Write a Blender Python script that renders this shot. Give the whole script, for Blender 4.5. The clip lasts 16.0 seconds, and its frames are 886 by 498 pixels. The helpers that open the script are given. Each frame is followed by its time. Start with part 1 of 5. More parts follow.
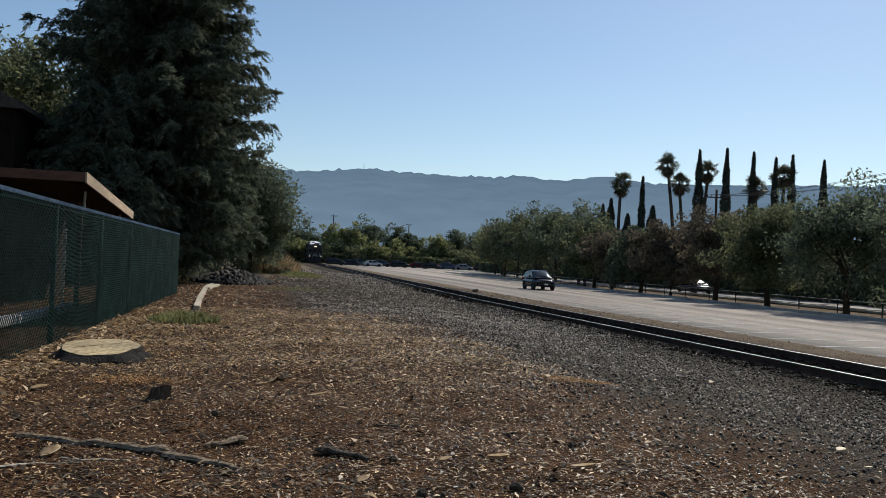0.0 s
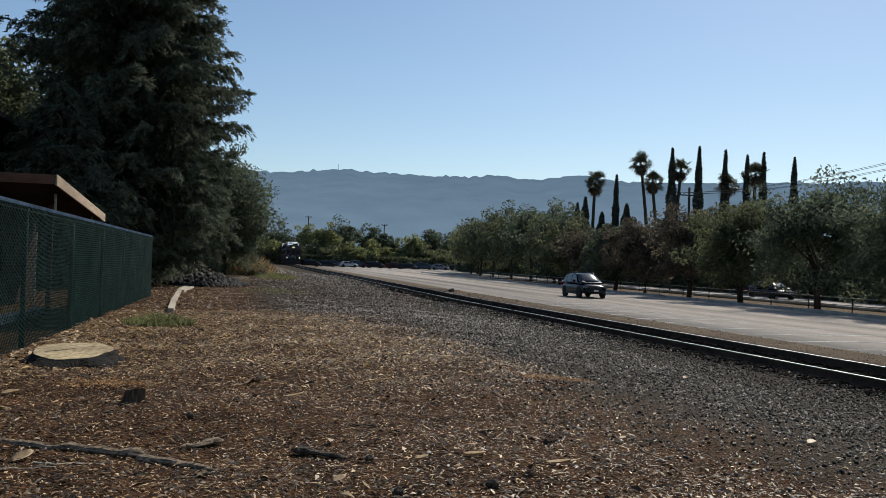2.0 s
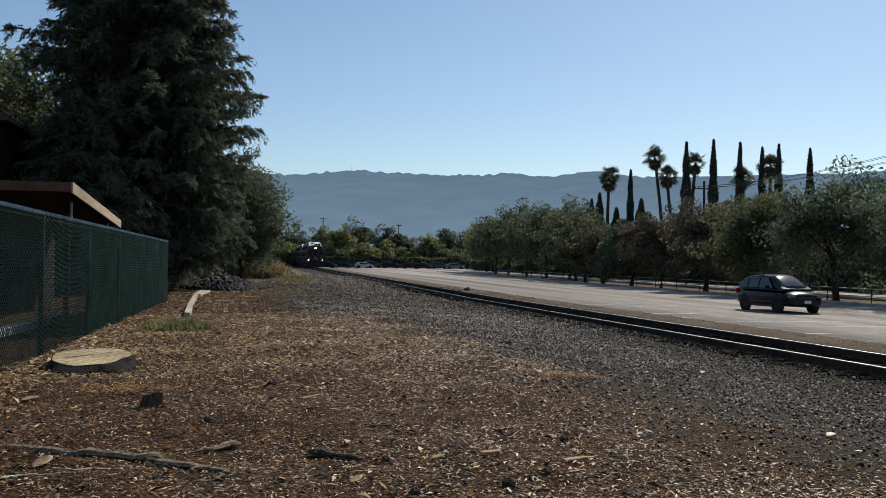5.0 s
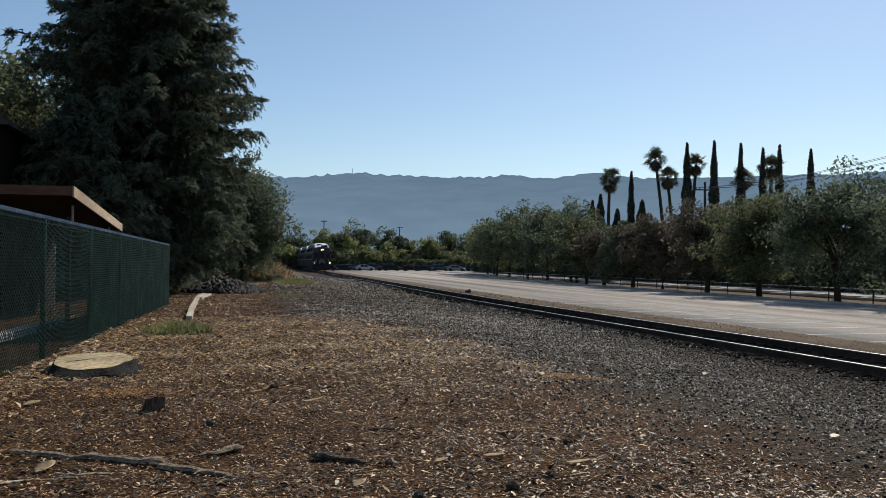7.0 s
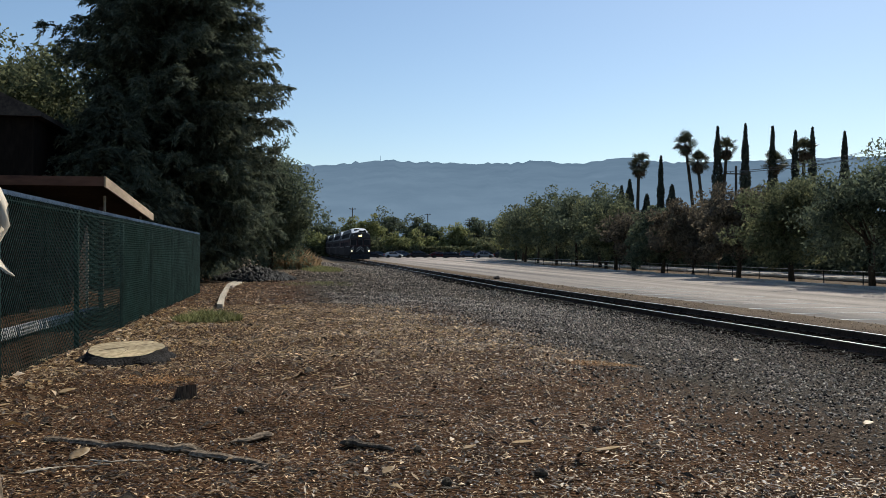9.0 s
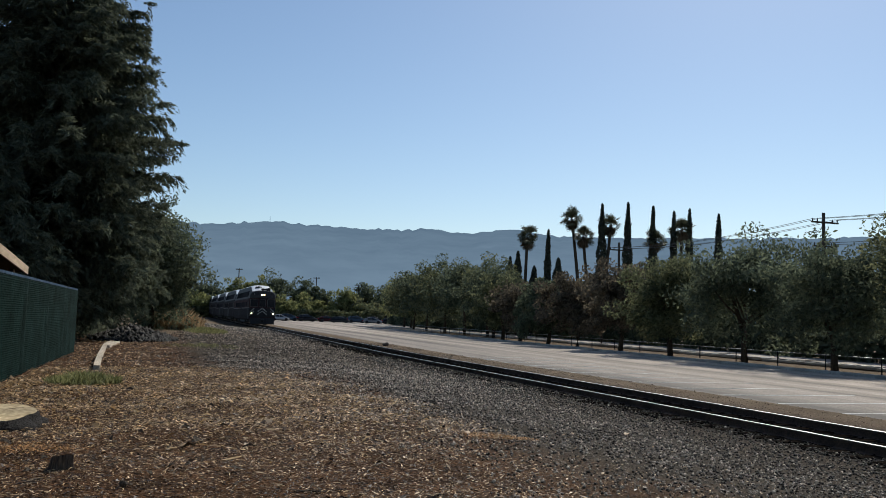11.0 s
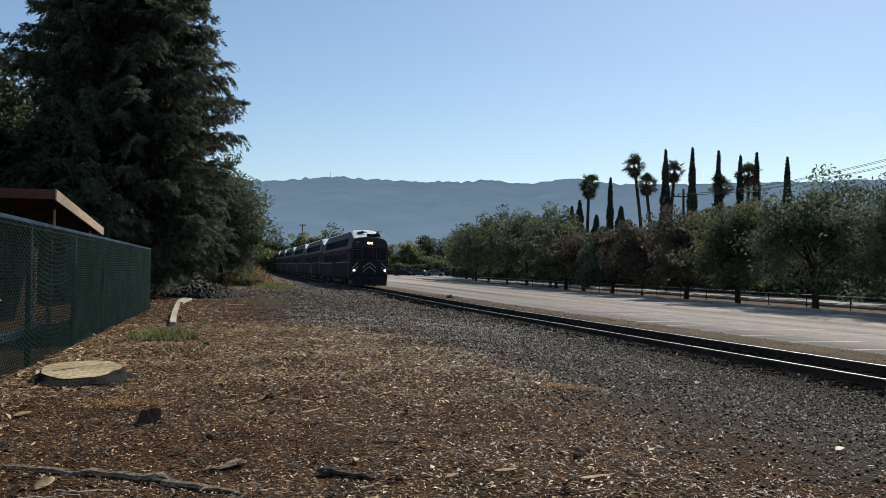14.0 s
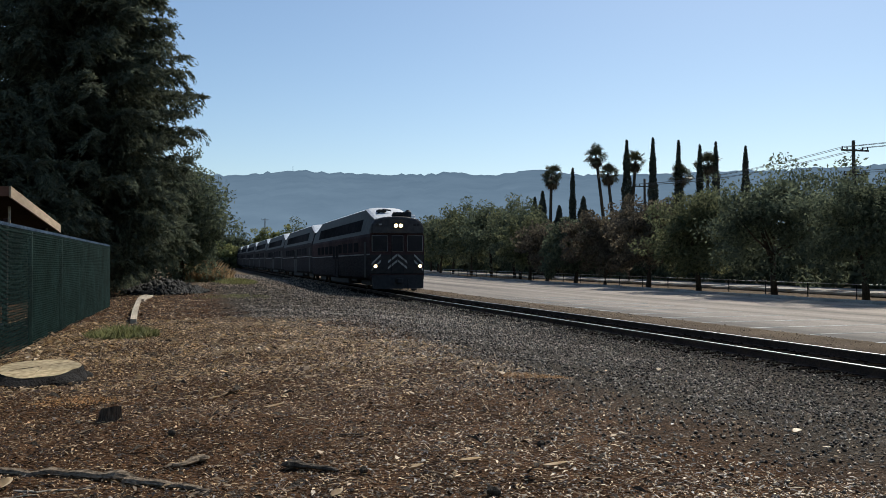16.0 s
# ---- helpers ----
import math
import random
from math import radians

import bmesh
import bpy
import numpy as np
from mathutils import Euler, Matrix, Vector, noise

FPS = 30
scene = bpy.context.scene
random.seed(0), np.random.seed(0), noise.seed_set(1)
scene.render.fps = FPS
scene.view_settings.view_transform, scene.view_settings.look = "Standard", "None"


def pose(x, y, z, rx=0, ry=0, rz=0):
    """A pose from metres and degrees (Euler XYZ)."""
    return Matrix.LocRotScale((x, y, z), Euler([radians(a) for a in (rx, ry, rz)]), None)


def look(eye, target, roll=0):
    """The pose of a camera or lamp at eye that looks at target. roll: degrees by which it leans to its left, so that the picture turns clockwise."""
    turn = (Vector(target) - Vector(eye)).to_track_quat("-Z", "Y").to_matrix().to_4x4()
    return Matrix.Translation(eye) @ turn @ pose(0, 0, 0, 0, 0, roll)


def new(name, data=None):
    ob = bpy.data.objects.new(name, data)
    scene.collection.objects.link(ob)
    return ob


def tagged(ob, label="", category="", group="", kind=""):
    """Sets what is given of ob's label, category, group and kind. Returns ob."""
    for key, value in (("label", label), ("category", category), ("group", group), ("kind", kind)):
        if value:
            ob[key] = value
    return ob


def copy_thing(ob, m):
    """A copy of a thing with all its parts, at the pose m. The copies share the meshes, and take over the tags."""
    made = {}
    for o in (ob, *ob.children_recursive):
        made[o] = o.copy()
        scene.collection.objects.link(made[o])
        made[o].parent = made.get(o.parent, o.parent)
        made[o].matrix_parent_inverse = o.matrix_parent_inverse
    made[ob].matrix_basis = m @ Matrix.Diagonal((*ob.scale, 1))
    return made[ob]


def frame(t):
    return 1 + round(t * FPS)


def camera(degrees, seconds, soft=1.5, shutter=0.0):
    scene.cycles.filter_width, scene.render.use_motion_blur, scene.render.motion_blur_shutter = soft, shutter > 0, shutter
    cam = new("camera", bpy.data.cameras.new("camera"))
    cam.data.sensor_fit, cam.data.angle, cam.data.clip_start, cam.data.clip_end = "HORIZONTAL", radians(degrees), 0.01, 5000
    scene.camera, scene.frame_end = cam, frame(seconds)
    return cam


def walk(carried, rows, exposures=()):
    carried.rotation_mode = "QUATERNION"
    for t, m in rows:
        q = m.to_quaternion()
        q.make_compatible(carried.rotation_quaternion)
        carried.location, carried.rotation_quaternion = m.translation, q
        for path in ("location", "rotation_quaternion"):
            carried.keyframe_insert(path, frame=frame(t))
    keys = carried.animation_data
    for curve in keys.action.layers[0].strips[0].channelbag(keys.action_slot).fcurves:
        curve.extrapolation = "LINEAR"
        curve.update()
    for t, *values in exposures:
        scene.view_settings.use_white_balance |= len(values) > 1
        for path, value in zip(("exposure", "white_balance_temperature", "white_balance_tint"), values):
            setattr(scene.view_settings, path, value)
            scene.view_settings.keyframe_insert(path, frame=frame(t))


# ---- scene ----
cam = camera(54.3, 16.0, soft=0.82)

PATH = [
    (0, (0.0, 0.004, 1.3), (0.397, 1.964, 1.336), 2.4),
    (0.5, (0.004, -0.003, 1.296), (0.44, 1.949, 1.335), 2.5),
    (1, (0.006, -0.015, 1.295), (0.461, 1.932, 1.331), 2.4),
    (1.5, (0.007, -0.02, 1.294), (0.464, 1.927, 1.328), 2.0),
    (2, (0.005, -0.018, 1.293), (0.457, 1.93, 1.331), 1.8),
    (2.5, (0.014, -0.021, 1.294), (0.484, 1.923, 1.341), 1.6),
    (3, (0.015, -0.026, 1.297), (0.495, 1.915, 1.344), 1.4),
    (3.5, (0.021, -0.025, 1.297), (0.49, 1.919, 1.335), 1.2),
    (4, (0.022, -0.02, 1.295), (0.483, 1.926, 1.33), 1.3),
    (4.2, (0.025, -0.026, 1.294), (0.467, 1.924, 1.327), 1.2),
    (6.5, (0.017, -0.014, 1.302), (0.426, 1.943, 1.343), 0.4),
    (7, (0.016, -0.01, 1.3), (0.432, 1.945, 1.34), 0.4),
    (7.5, (0.016, -0.01, 1.3), (0.434, 1.945, 1.339), 0.5),
    (8, (0.017, -0.015, 1.302), (0.431, 1.942, 1.336), 0.4),
    (8.5, (0.018, -0.016, 1.303), (0.408, 1.946, 1.324), 0.0),
    (9, (0.026, -0.008, 1.308), (0.378, 1.961, 1.317), 0.0),
    (9.5, (0.054, 0.013, 1.314), (0.421, 1.979, 1.337), 2.0),
    (10, (0.032, 0.045, 1.314), (0.539, 1.977, 1.419), 1.9),
    (10.2, (0.006, 0.131, 1.316), (0.646, 2.018, 1.487), 1.3),
    (12.3, (-0.177, 0.138, 1.35), (0.273, 2.083, 1.473), 1.3),
    (12.5, (-0.176, 0.149, 1.353), (0.259, 2.098, 1.465), 0.7),
    (13, (-0.173, 0.15, 1.356), (0.256, 2.101, 1.441), 0.2),
    (13.5, (-0.171, 0.152, 1.342), (0.273, 2.101, 1.398), 0.5),
    (14, (-0.178, 0.141, 1.344), (0.288, 2.086, 1.395), 0.7),
    (14.5, (-0.171, 0.142, 1.34), (0.311, 2.083, 1.388), 0.6),
    (15, (-0.171, 0.139, 1.338), (0.322, 2.077, 1.381), 0.4),
    (15.5, (-0.161, 0.142, 1.334), (0.353, 2.075, 1.367), -0.2),
    (16, (-0.16, 0.133, 1.333), (0.386, 2.057, 1.367), -0.2),
]
walk(cam, [(t, look(eye, target, roll)) for t, eye, target, roll in PATH], exposures=[(0, 0.05, 6300, 7), (3.5, 0.02, 6300, 7), (6.5, 0.06, 6300, 7), (9, 0.18, 6300, 7), (10, 0.12, 6300, 7), (12.5, -0.05, 6300, 7), (13.5, 0.12, 6300, 7), (16, 0.1, 6300, 7)])


# ---- light, sky, exposure ----
SUN_AZ, SUN_EL = radians(40), radians(41)     # from the track's direction towards the lot
world = bpy.data.worlds.new("sky")
scene.world = world
world.use_nodes = True
wn = world.node_tree
sky = wn.nodes.new("ShaderNodeTexSky")
sky.sky_type, sky.sun_disc = "NISHITA", False
sky.sun_elevation, sky.sun_rotation = SUN_EL, SUN_AZ
sky.air_density, sky.dust_density, sky.ozone_density = 1.0, 0.35, 2.2
wn.links.new(sky.outputs[0], wn.nodes["Background"].inputs[0])
wn.nodes["Background"].inputs[1].default_value = 0.094
sun = new("sun", bpy.data.lights.new("sun", "SUN"))
sun.data.energy, sun.data.angle, sun.data.color = 3.7, radians(0.55), (1.0, 0.92, 0.80)
sun.matrix_world = look((0, 0, 60), (-math.sin(SUN_AZ) * math.cos(SUN_EL), -math.cos(SUN_AZ) * math.cos(SUN_EL), 60 - math.sin(SUN_EL)))


# ---- materials ----
def mat(name, dark, light, scale=8.0, rough=0.8, bump=0.3, metal=0.0, big=0.35, stretch=(1, 1, 1), island=0.0, random_ob=0.0,
        glow=None, through_light=0.0, specular=0.3, detail=6.0, depth=0.02, lo=0.3, hi=0.7):
    """A two-scale procedural surface: fine grain between two colours, broad stains, bump."""
    m = bpy.data.materials.new(name)
    m.use_nodes = True
    n, l = m.node_tree.nodes, m.node_tree.links
    b = n["Principled BSDF"]
    tc, mp = n.new("ShaderNodeTexCoord"), n.new("ShaderNodeMapping")
    mp.inputs["Scale"].default_value = stretch
    l.new(tc.outputs["Object"], mp.inputs[0])
    fine, broad = n.new("ShaderNodeTexNoise"), n.new("ShaderNodeTexNoise")
    fine.inputs["Scale"].default_value, fine.inputs["Detail"].default_value = scale, detail
    broad.inputs["Scale"].default_value, broad.inputs["Detail"].default_value = scale / 14, 3
    l.new(mp.outputs[0], fine.inputs["Vector"]), l.new(mp.outputs[0], broad.inputs["Vector"])
    ramp = n.new("ShaderNodeValToRGB")
    ramp.color_ramp.elements[0].position, ramp.color_ramp.elements[1].position = lo, hi
    ramp.color_ramp.elements[0].color, ramp.color_ramp.elements[1].color = (*dark, 1), (*light, 1)
    fac = fine.outputs[0]
    if island or random_ob:
        mix = n.new("ShaderNodeMix")
        mix.inputs[0].default_value = island or random_ob
        l.new(fac, mix.inputs[2])
        src = n.new("ShaderNodeNewGeometry").outputs["Random Per Island"] if island else n.new("ShaderNodeObjectInfo").outputs["Random"]
        l.new(src, mix.inputs[3])
        fac = mix.outputs[0]
    l.new(fac, ramp.inputs[0])
    hsv = n.new("ShaderNodeHueSaturation")
    mr = n.new("ShaderNodeMapRange")
    mr.inputs[1].default_value, mr.inputs[2].default_value = 0.3, 0.7
    mr.inputs[3].default_value, mr.inputs[4].default_value = 1 - big, 1 + big
    l.new(broad.outputs[0], mr.inputs[0]), l.new(mr.outputs[0], hsv.inputs["Value"]), l.new(ramp.outputs[0], hsv.inputs["Color"])
    l.new(hsv.outputs[0], b.inputs["Base Color"])
    b.inputs["Roughness"].default_value, b.inputs["Metallic"].default_value = rough, metal
    b.inputs["Specular IOR Level"].default_value = specular
    if bump:
        bp = n.new("ShaderNodeBump")
        bp.inputs["Strength"].default_value, bp.inputs["Distance"].default_value = bump, depth
        l.new(fine.outputs[0], bp.inputs["Height"]), l.new(bp.outputs[0], b.inputs["Normal"])
    if glow:
        b.inputs["Emission Color"].default_value, b.inputs["Emission Strength"].default_value = (*glow[:3], 1), glow[3]
    if through_light:
        tr, sh = n.new("ShaderNodeBsdfTranslucent"), n.new("ShaderNodeMixShader")
        sh.inputs[0].default_value = through_light
        l.new(hsv.outputs[0], tr.inputs[0]), l.new(b.outputs[0], sh.inputs[1]), l.new(tr.outputs[0], sh.inputs[2])
        l.new(sh.outputs[0], n["Material Output"].inputs[0])
    return m


def ground_material():
    """Bark mulch by the fence, grey ballast by the track, dry earth beyond, with a wavering border between them."""
    m = mat("ground_earth_and_gravel", (0.022, 0.0108, 0.0056), (0.135, 0.07, 0.033), 38, 0.95, 0.9, big=0.45, depth=0.03, specular=0.05)
    n, l = m.node_tree.nodes, m.node_tree.links
    b = n["Principled BSDF"]
    tc = n.new("ShaderNodeTexCoord")
    sep = n.new("ShaderNodeSeparateXYZ")
    l.new(tc.outputs["Object"], sep.inputs[0])
    warp = n.new("ShaderNodeTexNoise")
    warp.inputs["Scale"].default_value, warp.inputs["Detail"].default_value = 0.5, 5
    l.new(tc.outputs["Object"], warp.inputs["Vector"])

    def ma(op, a, bb):
        k = n.new("ShaderNodeMath")
        k.operation = op
        for i, v in enumerate((a, bb)):
            if isinstance(v, (int, float)):
                k.inputs[i].default_value = v
            else:
                l.new(v, k.inputs[i])
        return k.outputs[0]

    wob = ma("MULTIPLY", ma("SUBTRACT", warp.outputs[0], 0.5), 3.0)
    # gravel starts at x = 3.4 near the camera, and covers all beyond y = 21
    gx = ma("MULTIPLY", ma("ADD", ma("SUBTRACT", sep.outputs[0], 3.3), wob), 0.9)
    gy = ma("MULTIPLY", ma("ADD", ma("SUBTRACT", sep.outputs[1], 21.0), wob), 0.5)
    gw = ma("MULTIPLY", ma("ADD", ma("SUBTRACT", sep.outputs[0], 0.2), wob), 0.9)
    gravel = ma("MINIMUM", ma("MAXIMUM", ma("MAXIMUM", gx, ma("MINIMUM", gy, gw)), 0.0), 1.0)
    stone = n.new("ShaderNodeTexVoronoi")
    stone.inputs["Scale"].default_value = 26
    l.new(tc.outputs["Object"], stone.inputs["Vector"])
    sr = n.new("ShaderNodeValToRGB")
    sr.color_ramp.elements[0].color, sr.color_ramp.elements[1].color = (0.018, 0.0135, 0.0095, 1), (0.105, 0.081, 0.058, 1)
    l.new(stone.outputs["Color"], sr.inputs[0])
    mix = n.new("ShaderNodeMix")
    mix.data_type = "RGBA"
    old = b.inputs["Base Color"].links[0].from_socket
    l.new(gravel, mix.inputs[0]), l.new(old, mix.inputs[6]), l.new(sr.outputs[0], mix.inputs[7])
    # oil-black bed between and beside the rails
    bed = ma("MINIMUM", ma("MAXIMUM", ma("SUBTRACT", 2.6, ma("MULTIPLY", ma("ABSOLUTE", ma("SUBTRACT", sep.outputs[0], 10.75), 0.0), 1.5)), 0.0), 1.0)
    oil = n.new("ShaderNodeMix")
    oil.data_type = "RGBA"
    oil.inputs[7].default_value = (0.006, 0.0052, 0.0045, 1)
    l.new(bed, oil.inputs[0]), l.new(mix.outputs[2], oil.inputs[6])
    mix = oil
    # dry grass and bare earth far from the gravel: beyond y = 52 west of the track, and all beyond the lot
    ey = ma("MINIMUM", ma("MAXIMUM", ma("MULTIPLY", ma("ADD", ma("SUBTRACT", sep.outputs[1], 52.0), wob), 0.35), 0.0), 1.0)
    ex = ma("MINIMUM", ma("MAXIMUM", ma("MULTIPLY", ma("SUBTRACT", 6.2, sep.outputs[0]), 0.8), 0.0), 1.0)
    far = ma("MAXIMUM", ma("MULTIPLY", ey, ex), ma("MINIMUM", ma("MAXIMUM", ma("SUBTRACT", sep.outputs[0], 12.4), 0.0), 1.0))
    er = n.new("ShaderNodeValToRGB")
    er.color_ramp.elements[0].color, er.color_ramp.elements[1].color = (0.10, 0.072, 0.048, 1), (0.25, 0.185, 0.125, 1)
    l.new(warp.outputs[0], er.inputs[0])
    mix2 = n.new("ShaderNodeMix")
    mix2.data_type = "RGBA"
    l.new(far, mix2.inputs[0]), l.new(mix.outputs[2], mix2.inputs[6]), l.new(er.outputs[0], mix2.inputs[7])
    l.new(mix2.outputs[2], b.inputs["Base Color"])
    bp2 = n.new("ShaderNodeBump")
    bp2.inputs["Strength"].default_value, bp2.inputs["Distance"].default_value = 0.8, 0.03
    l.new(stone.outputs["Distance"], bp2.inputs["Height"])
    l.new(b.inputs["Normal"].links[0].from_socket, bp2.inputs["Normal"])
    l.new(bp2.outputs[0], b.inputs["Normal"])
    return m


def asphalt_material():
    m = mat("worn_asphalt", (0.18, 0.148, 0.122), (0.325, 0.272, 0.226), 30, 0.85, 0.25, big=0.12, stretch=(1, 0.35, 1))
    n, l = m.node_tree.nodes, m.node_tree.links
    hsv = next(k for k in n if k.type == "HUE_SAT")
    tc, mp, band = n.new("ShaderNodeTexCoord"), n.new("ShaderNodeMapping"), n.new("ShaderNodeTexNoise")
    mp.inputs["Scale"].default_value = (0.55, 0.012, 1)
    band.inputs["Scale"].default_value, band.inputs["Detail"].default_value = 1.0, 4
    l.new(tc.outputs["Object"], mp.inputs[0]), l.new(mp.outputs[0], band.inputs["Vector"])
    mr = n.new("ShaderNodeMapRange")
    mr.inputs[1].default_value, mr.inputs[2].default_value, mr.inputs[3].default_value, mr.inputs[4].default_value = 0.34, 0.66, 0.52, 1.6
    l.new(band.outputs[0], mr.inputs[0])
    k = n.new("ShaderNodeMath")
    k.operation = "MULTIPLY"
    l.new(hsv.inputs["Value"].links[0].from_socket, k.inputs[0]), l.new(mr.outputs[0], k.inputs[1])
    sep, lane, k2 = n.new("ShaderNodeSeparateXYZ"), n.new("ShaderNodeMapRange"), n.new("ShaderNodeMath")
    l.new(tc.outputs["Object"], sep.inputs[0]), l.new(sep.outputs[0], lane.inputs[0])
    lane.inputs[1].default_value, lane.inputs[2].default_value, lane.inputs[3].default_value, lane.inputs[4].default_value = 17.5, 23.5, 0.7, 1.15
    k2.operation = "MULTIPLY"
    l.new(k.outputs[0], k2.inputs[0]), l.new(lane.outputs[0], k2.inputs[1])
    l.new(k2.outputs[0], hsv.inputs["Value"])
    return m


GROUND = ground_material()
ASPHALT = asphalt_material()
PALE_LINE = mat("road_paint_white", (0.5, 0.5, 0.48), (0.75, 0.74, 0.7), 14, 0.7, 0.1)
CONCRETE = mat("concrete", (0.28, 0.27, 0.25), (0.45, 0.43, 0.40), 12, 0.9, 0.3)
RAIL_SIDE = mat("rusty_rail", (0.03, 0.02, 0.015), (0.10, 0.06, 0.04), 30, 0.8, 0.3)
RAIL_TOP = mat("polished_rail_head", (0.45, 0.44, 0.43), (0.62, 0.61, 0.60), 40, 0.38, 0.05, metal=1.0, big=0.1)
TIE = mat("creosoted_tie", (0.006, 0.005, 0.004), (0.022, 0.017, 0.013), 14, 0.95, 0.5, stretch=(0.3, 3, 1), random_ob=0.3, specular=0.0)
BALLAST = mat("crushed_ballast", (0.026, 0.021, 0.0165), (0.56, 0.455, 0.355), 20, 0.5, 0.3, island=0.85, lo=0.36, hi=1.02, specular=0.14)
CHIPS = mat("bark_chips", (0.02, 0.009, 0.0045), (0.78, 0.52, 0.27), 30, 0.5, 0.2, island=0.92, big=0.45, lo=0.44, hi=0.96, specular=0.3)
FRESH = mat("fresh_wood_chips", (0.055, 0.027, 0.011), (0.82, 0.55, 0.26), 30, 0.45, 0.2, island=0.88, big=0.35, lo=0.27, hi=0.93, through_light=0.25)
STAINED = mat("oil_stained_gravel", (0.007, 0.006, 0.005), (0.10, 0.085, 0.068), 18, 0.6, 0.3, island=0.8, lo=0.3, hi=1.0, specular=0.2)
OILY = mat("oily_dark_ballast", (0.004, 0.004, 0.004), (0.015, 0.013, 0.011), 14, 0.95, 0.3, island=0.6, specular=0.0)
VERGE = mat("brown_verge_gravel", (0.09, 0.063, 0.044), (0.40, 0.295, 0.205), 14, 0.85, 0.3, island=0.7, specular=0.15)
ROCK = mat("dark_broken_rock", (0.012, 0.0118, 0.0115), (0.06, 0.057, 0.053), 12, 0.8, 0.3, island=0.6, specular=0.2)
DRY_LEAF = mat("dry_leaves", (0.20, 0.115, 0.05), (0.72, 0.53, 0.31), 18, 0.5, 0.2, island=0.6, through_light=0.3)
BARK_GREY = mat("weathered_branch", (0.06, 0.044, 0.031), (0.36, 0.275, 0.19), 34, 0.95, 0.9, stretch=(1, 1, 1), depth=0.02, specular=0.1)
BARK_DARK = mat("dark_bark", (0.02, 0.015, 0.01), (0.10, 0.075, 0.05), 9, 0.95, 0.9, stretch=(3, 3, 0.5), depth=0.05)
PEEL = mat("peeling_pale_bark", (0.42, 0.34, 0.24), (0.68, 0.60, 0.48), 12, 0.7, 0.4, stretch=(2, 2, 0.5))
SAPLING = mat("striated_brown_bark", (0.016, 0.011, 0.008), (0.13, 0.09, 0.06), 30, 0.95, 0.9, stretch=(2, 2, 0.25), depth=0.02)
CUT_WOOD = mat("sawn_wood_face", (0.27, 0.19, 0.09), (0.62, 0.49, 0.29), 14, 0.8, 0.5)
SAWDUST = mat("orange_sawdust", (0.25, 0.12, 0.045), (0.52, 0.29, 0.115), 24, 0.95, 0.6)
TIMBER = mat("weathered_timber", (0.32, 0.26, 0.19), (0.56, 0.48, 0.37), 16, 0.8, 0.3, stretch=(2, 0.2, 1))
GRASS = mat("green_grass", (0.13, 0.135, 0.05), (0.36, 0.35, 0.16), 8, 0.7, 0, island=0.7, through_light=0.35)
DRY_GRASS = mat("dry_grass", (0.20, 0.13, 0.065), (0.46, 0.33, 0.19), 8, 0.8, 0, island=0.7, through_light=0.35)
CONIFER = mat("redwood_needles", (0.075, 0.088, 0.062), (0.16, 0.176, 0.12), 3, 0.85, 0, island=0.6, through_light=0.42, specular=0.1)
LEAF = mat("oak_leaves", (0.078, 0.096, 0.066), (0.175, 0.198, 0.125), 3, 0.85, 0, specular=0.04, island=0.6, through_light=0.46)
LEAF_OLIVE = mat("olive_leaves", (0.09, 0.104, 0.058), (0.22, 0.225, 0.12), 3, 0.85, 0, specular=0.04, island=0.6, through_light=0.46)
LEAF_RUST = mat("reddish_leaves", (0.09, 0.078, 0.06), (0.20, 0.165, 0.115), 3, 0.85, 0, specular=0.04, island=0.6, through_light=0.46)
LEAF_YELLOW = mat("yellow_green_leaves", (0.14, 0.155, 0.065), (0.33, 0.335, 0.15), 3, 0.85, 0, specular=0.08, island=0.6, through_light=0.5)
CYPRESS = mat("cypress_sprays", (0.035, 0.04, 0.03), (0.08, 0.085, 0.06), 3, 0.8, 0, island=0.6, through_light=0.1)
PALM = mat("palm_fronds", (0.04, 0.045, 0.028), (0.11, 0.11, 0.06), 3, 0.5, 0, island=0.6, through_light=0.2)
PALM_DEAD = mat("dead_palm_skirt", (0.05, 0.035, 0.02), (0.14, 0.10, 0.06), 4, 0.8, 0, island=0.6)
FABRIC = mat("green_windscreen_fabric", (0.004, 0.018, 0.014), (0.009, 0.034, 0.026), 40, 0.95, 0.3, big=0.25, specular=0.02)
WIRE = mat("green_coated_wire", (0.006, 0.019, 0.0158), (0.024, 0.05, 0.043), 20, 0.8, 0, specular=0.04)
GALV = mat("galvanised_pipe", (0.22, 0.23, 0.23), (0.42, 0.43, 0.43), 18, 0.45, 0.1, metal=0.7)
POLE_WOOD = mat("creosoted_pole", (0.03, 0.023, 0.018), (0.09, 0.07, 0.05), 8, 0.9, 0.4, stretch=(3, 3, 0.3))
CABLE = mat("black_cable", (0.015, 0.015, 0.015), (0.03, 0.03, 0.03), 8, 0.6, 0)
RED_BROWN = mat("red_brown_board", (0.06, 0.026, 0.016), (0.12, 0.055, 0.034), 8, 0.8, 0.3, stretch=(0.3, 1, 1))
SIDING = mat("dark_brown_siding", (0.024, 0.011, 0.008), (0.052, 0.024, 0.017), 8, 0.85, 0.3, stretch=(1, 1, 0.3))
# brown siding, darkened to carry the conifers' shade in its colour
HOUSE_WALL = mat("shade_darkened_house_siding", (0.007, 0.005, 0.004), (0.017, 0.012, 0.009), 8, 0.9, 0.3, stretch=(1, 1, 0.3), specular=0.1)
ROOFING = mat("brown_shingles", (0.03, 0.024, 0.02), (0.08, 0.062, 0.05), 10, 0.95, 0.5)
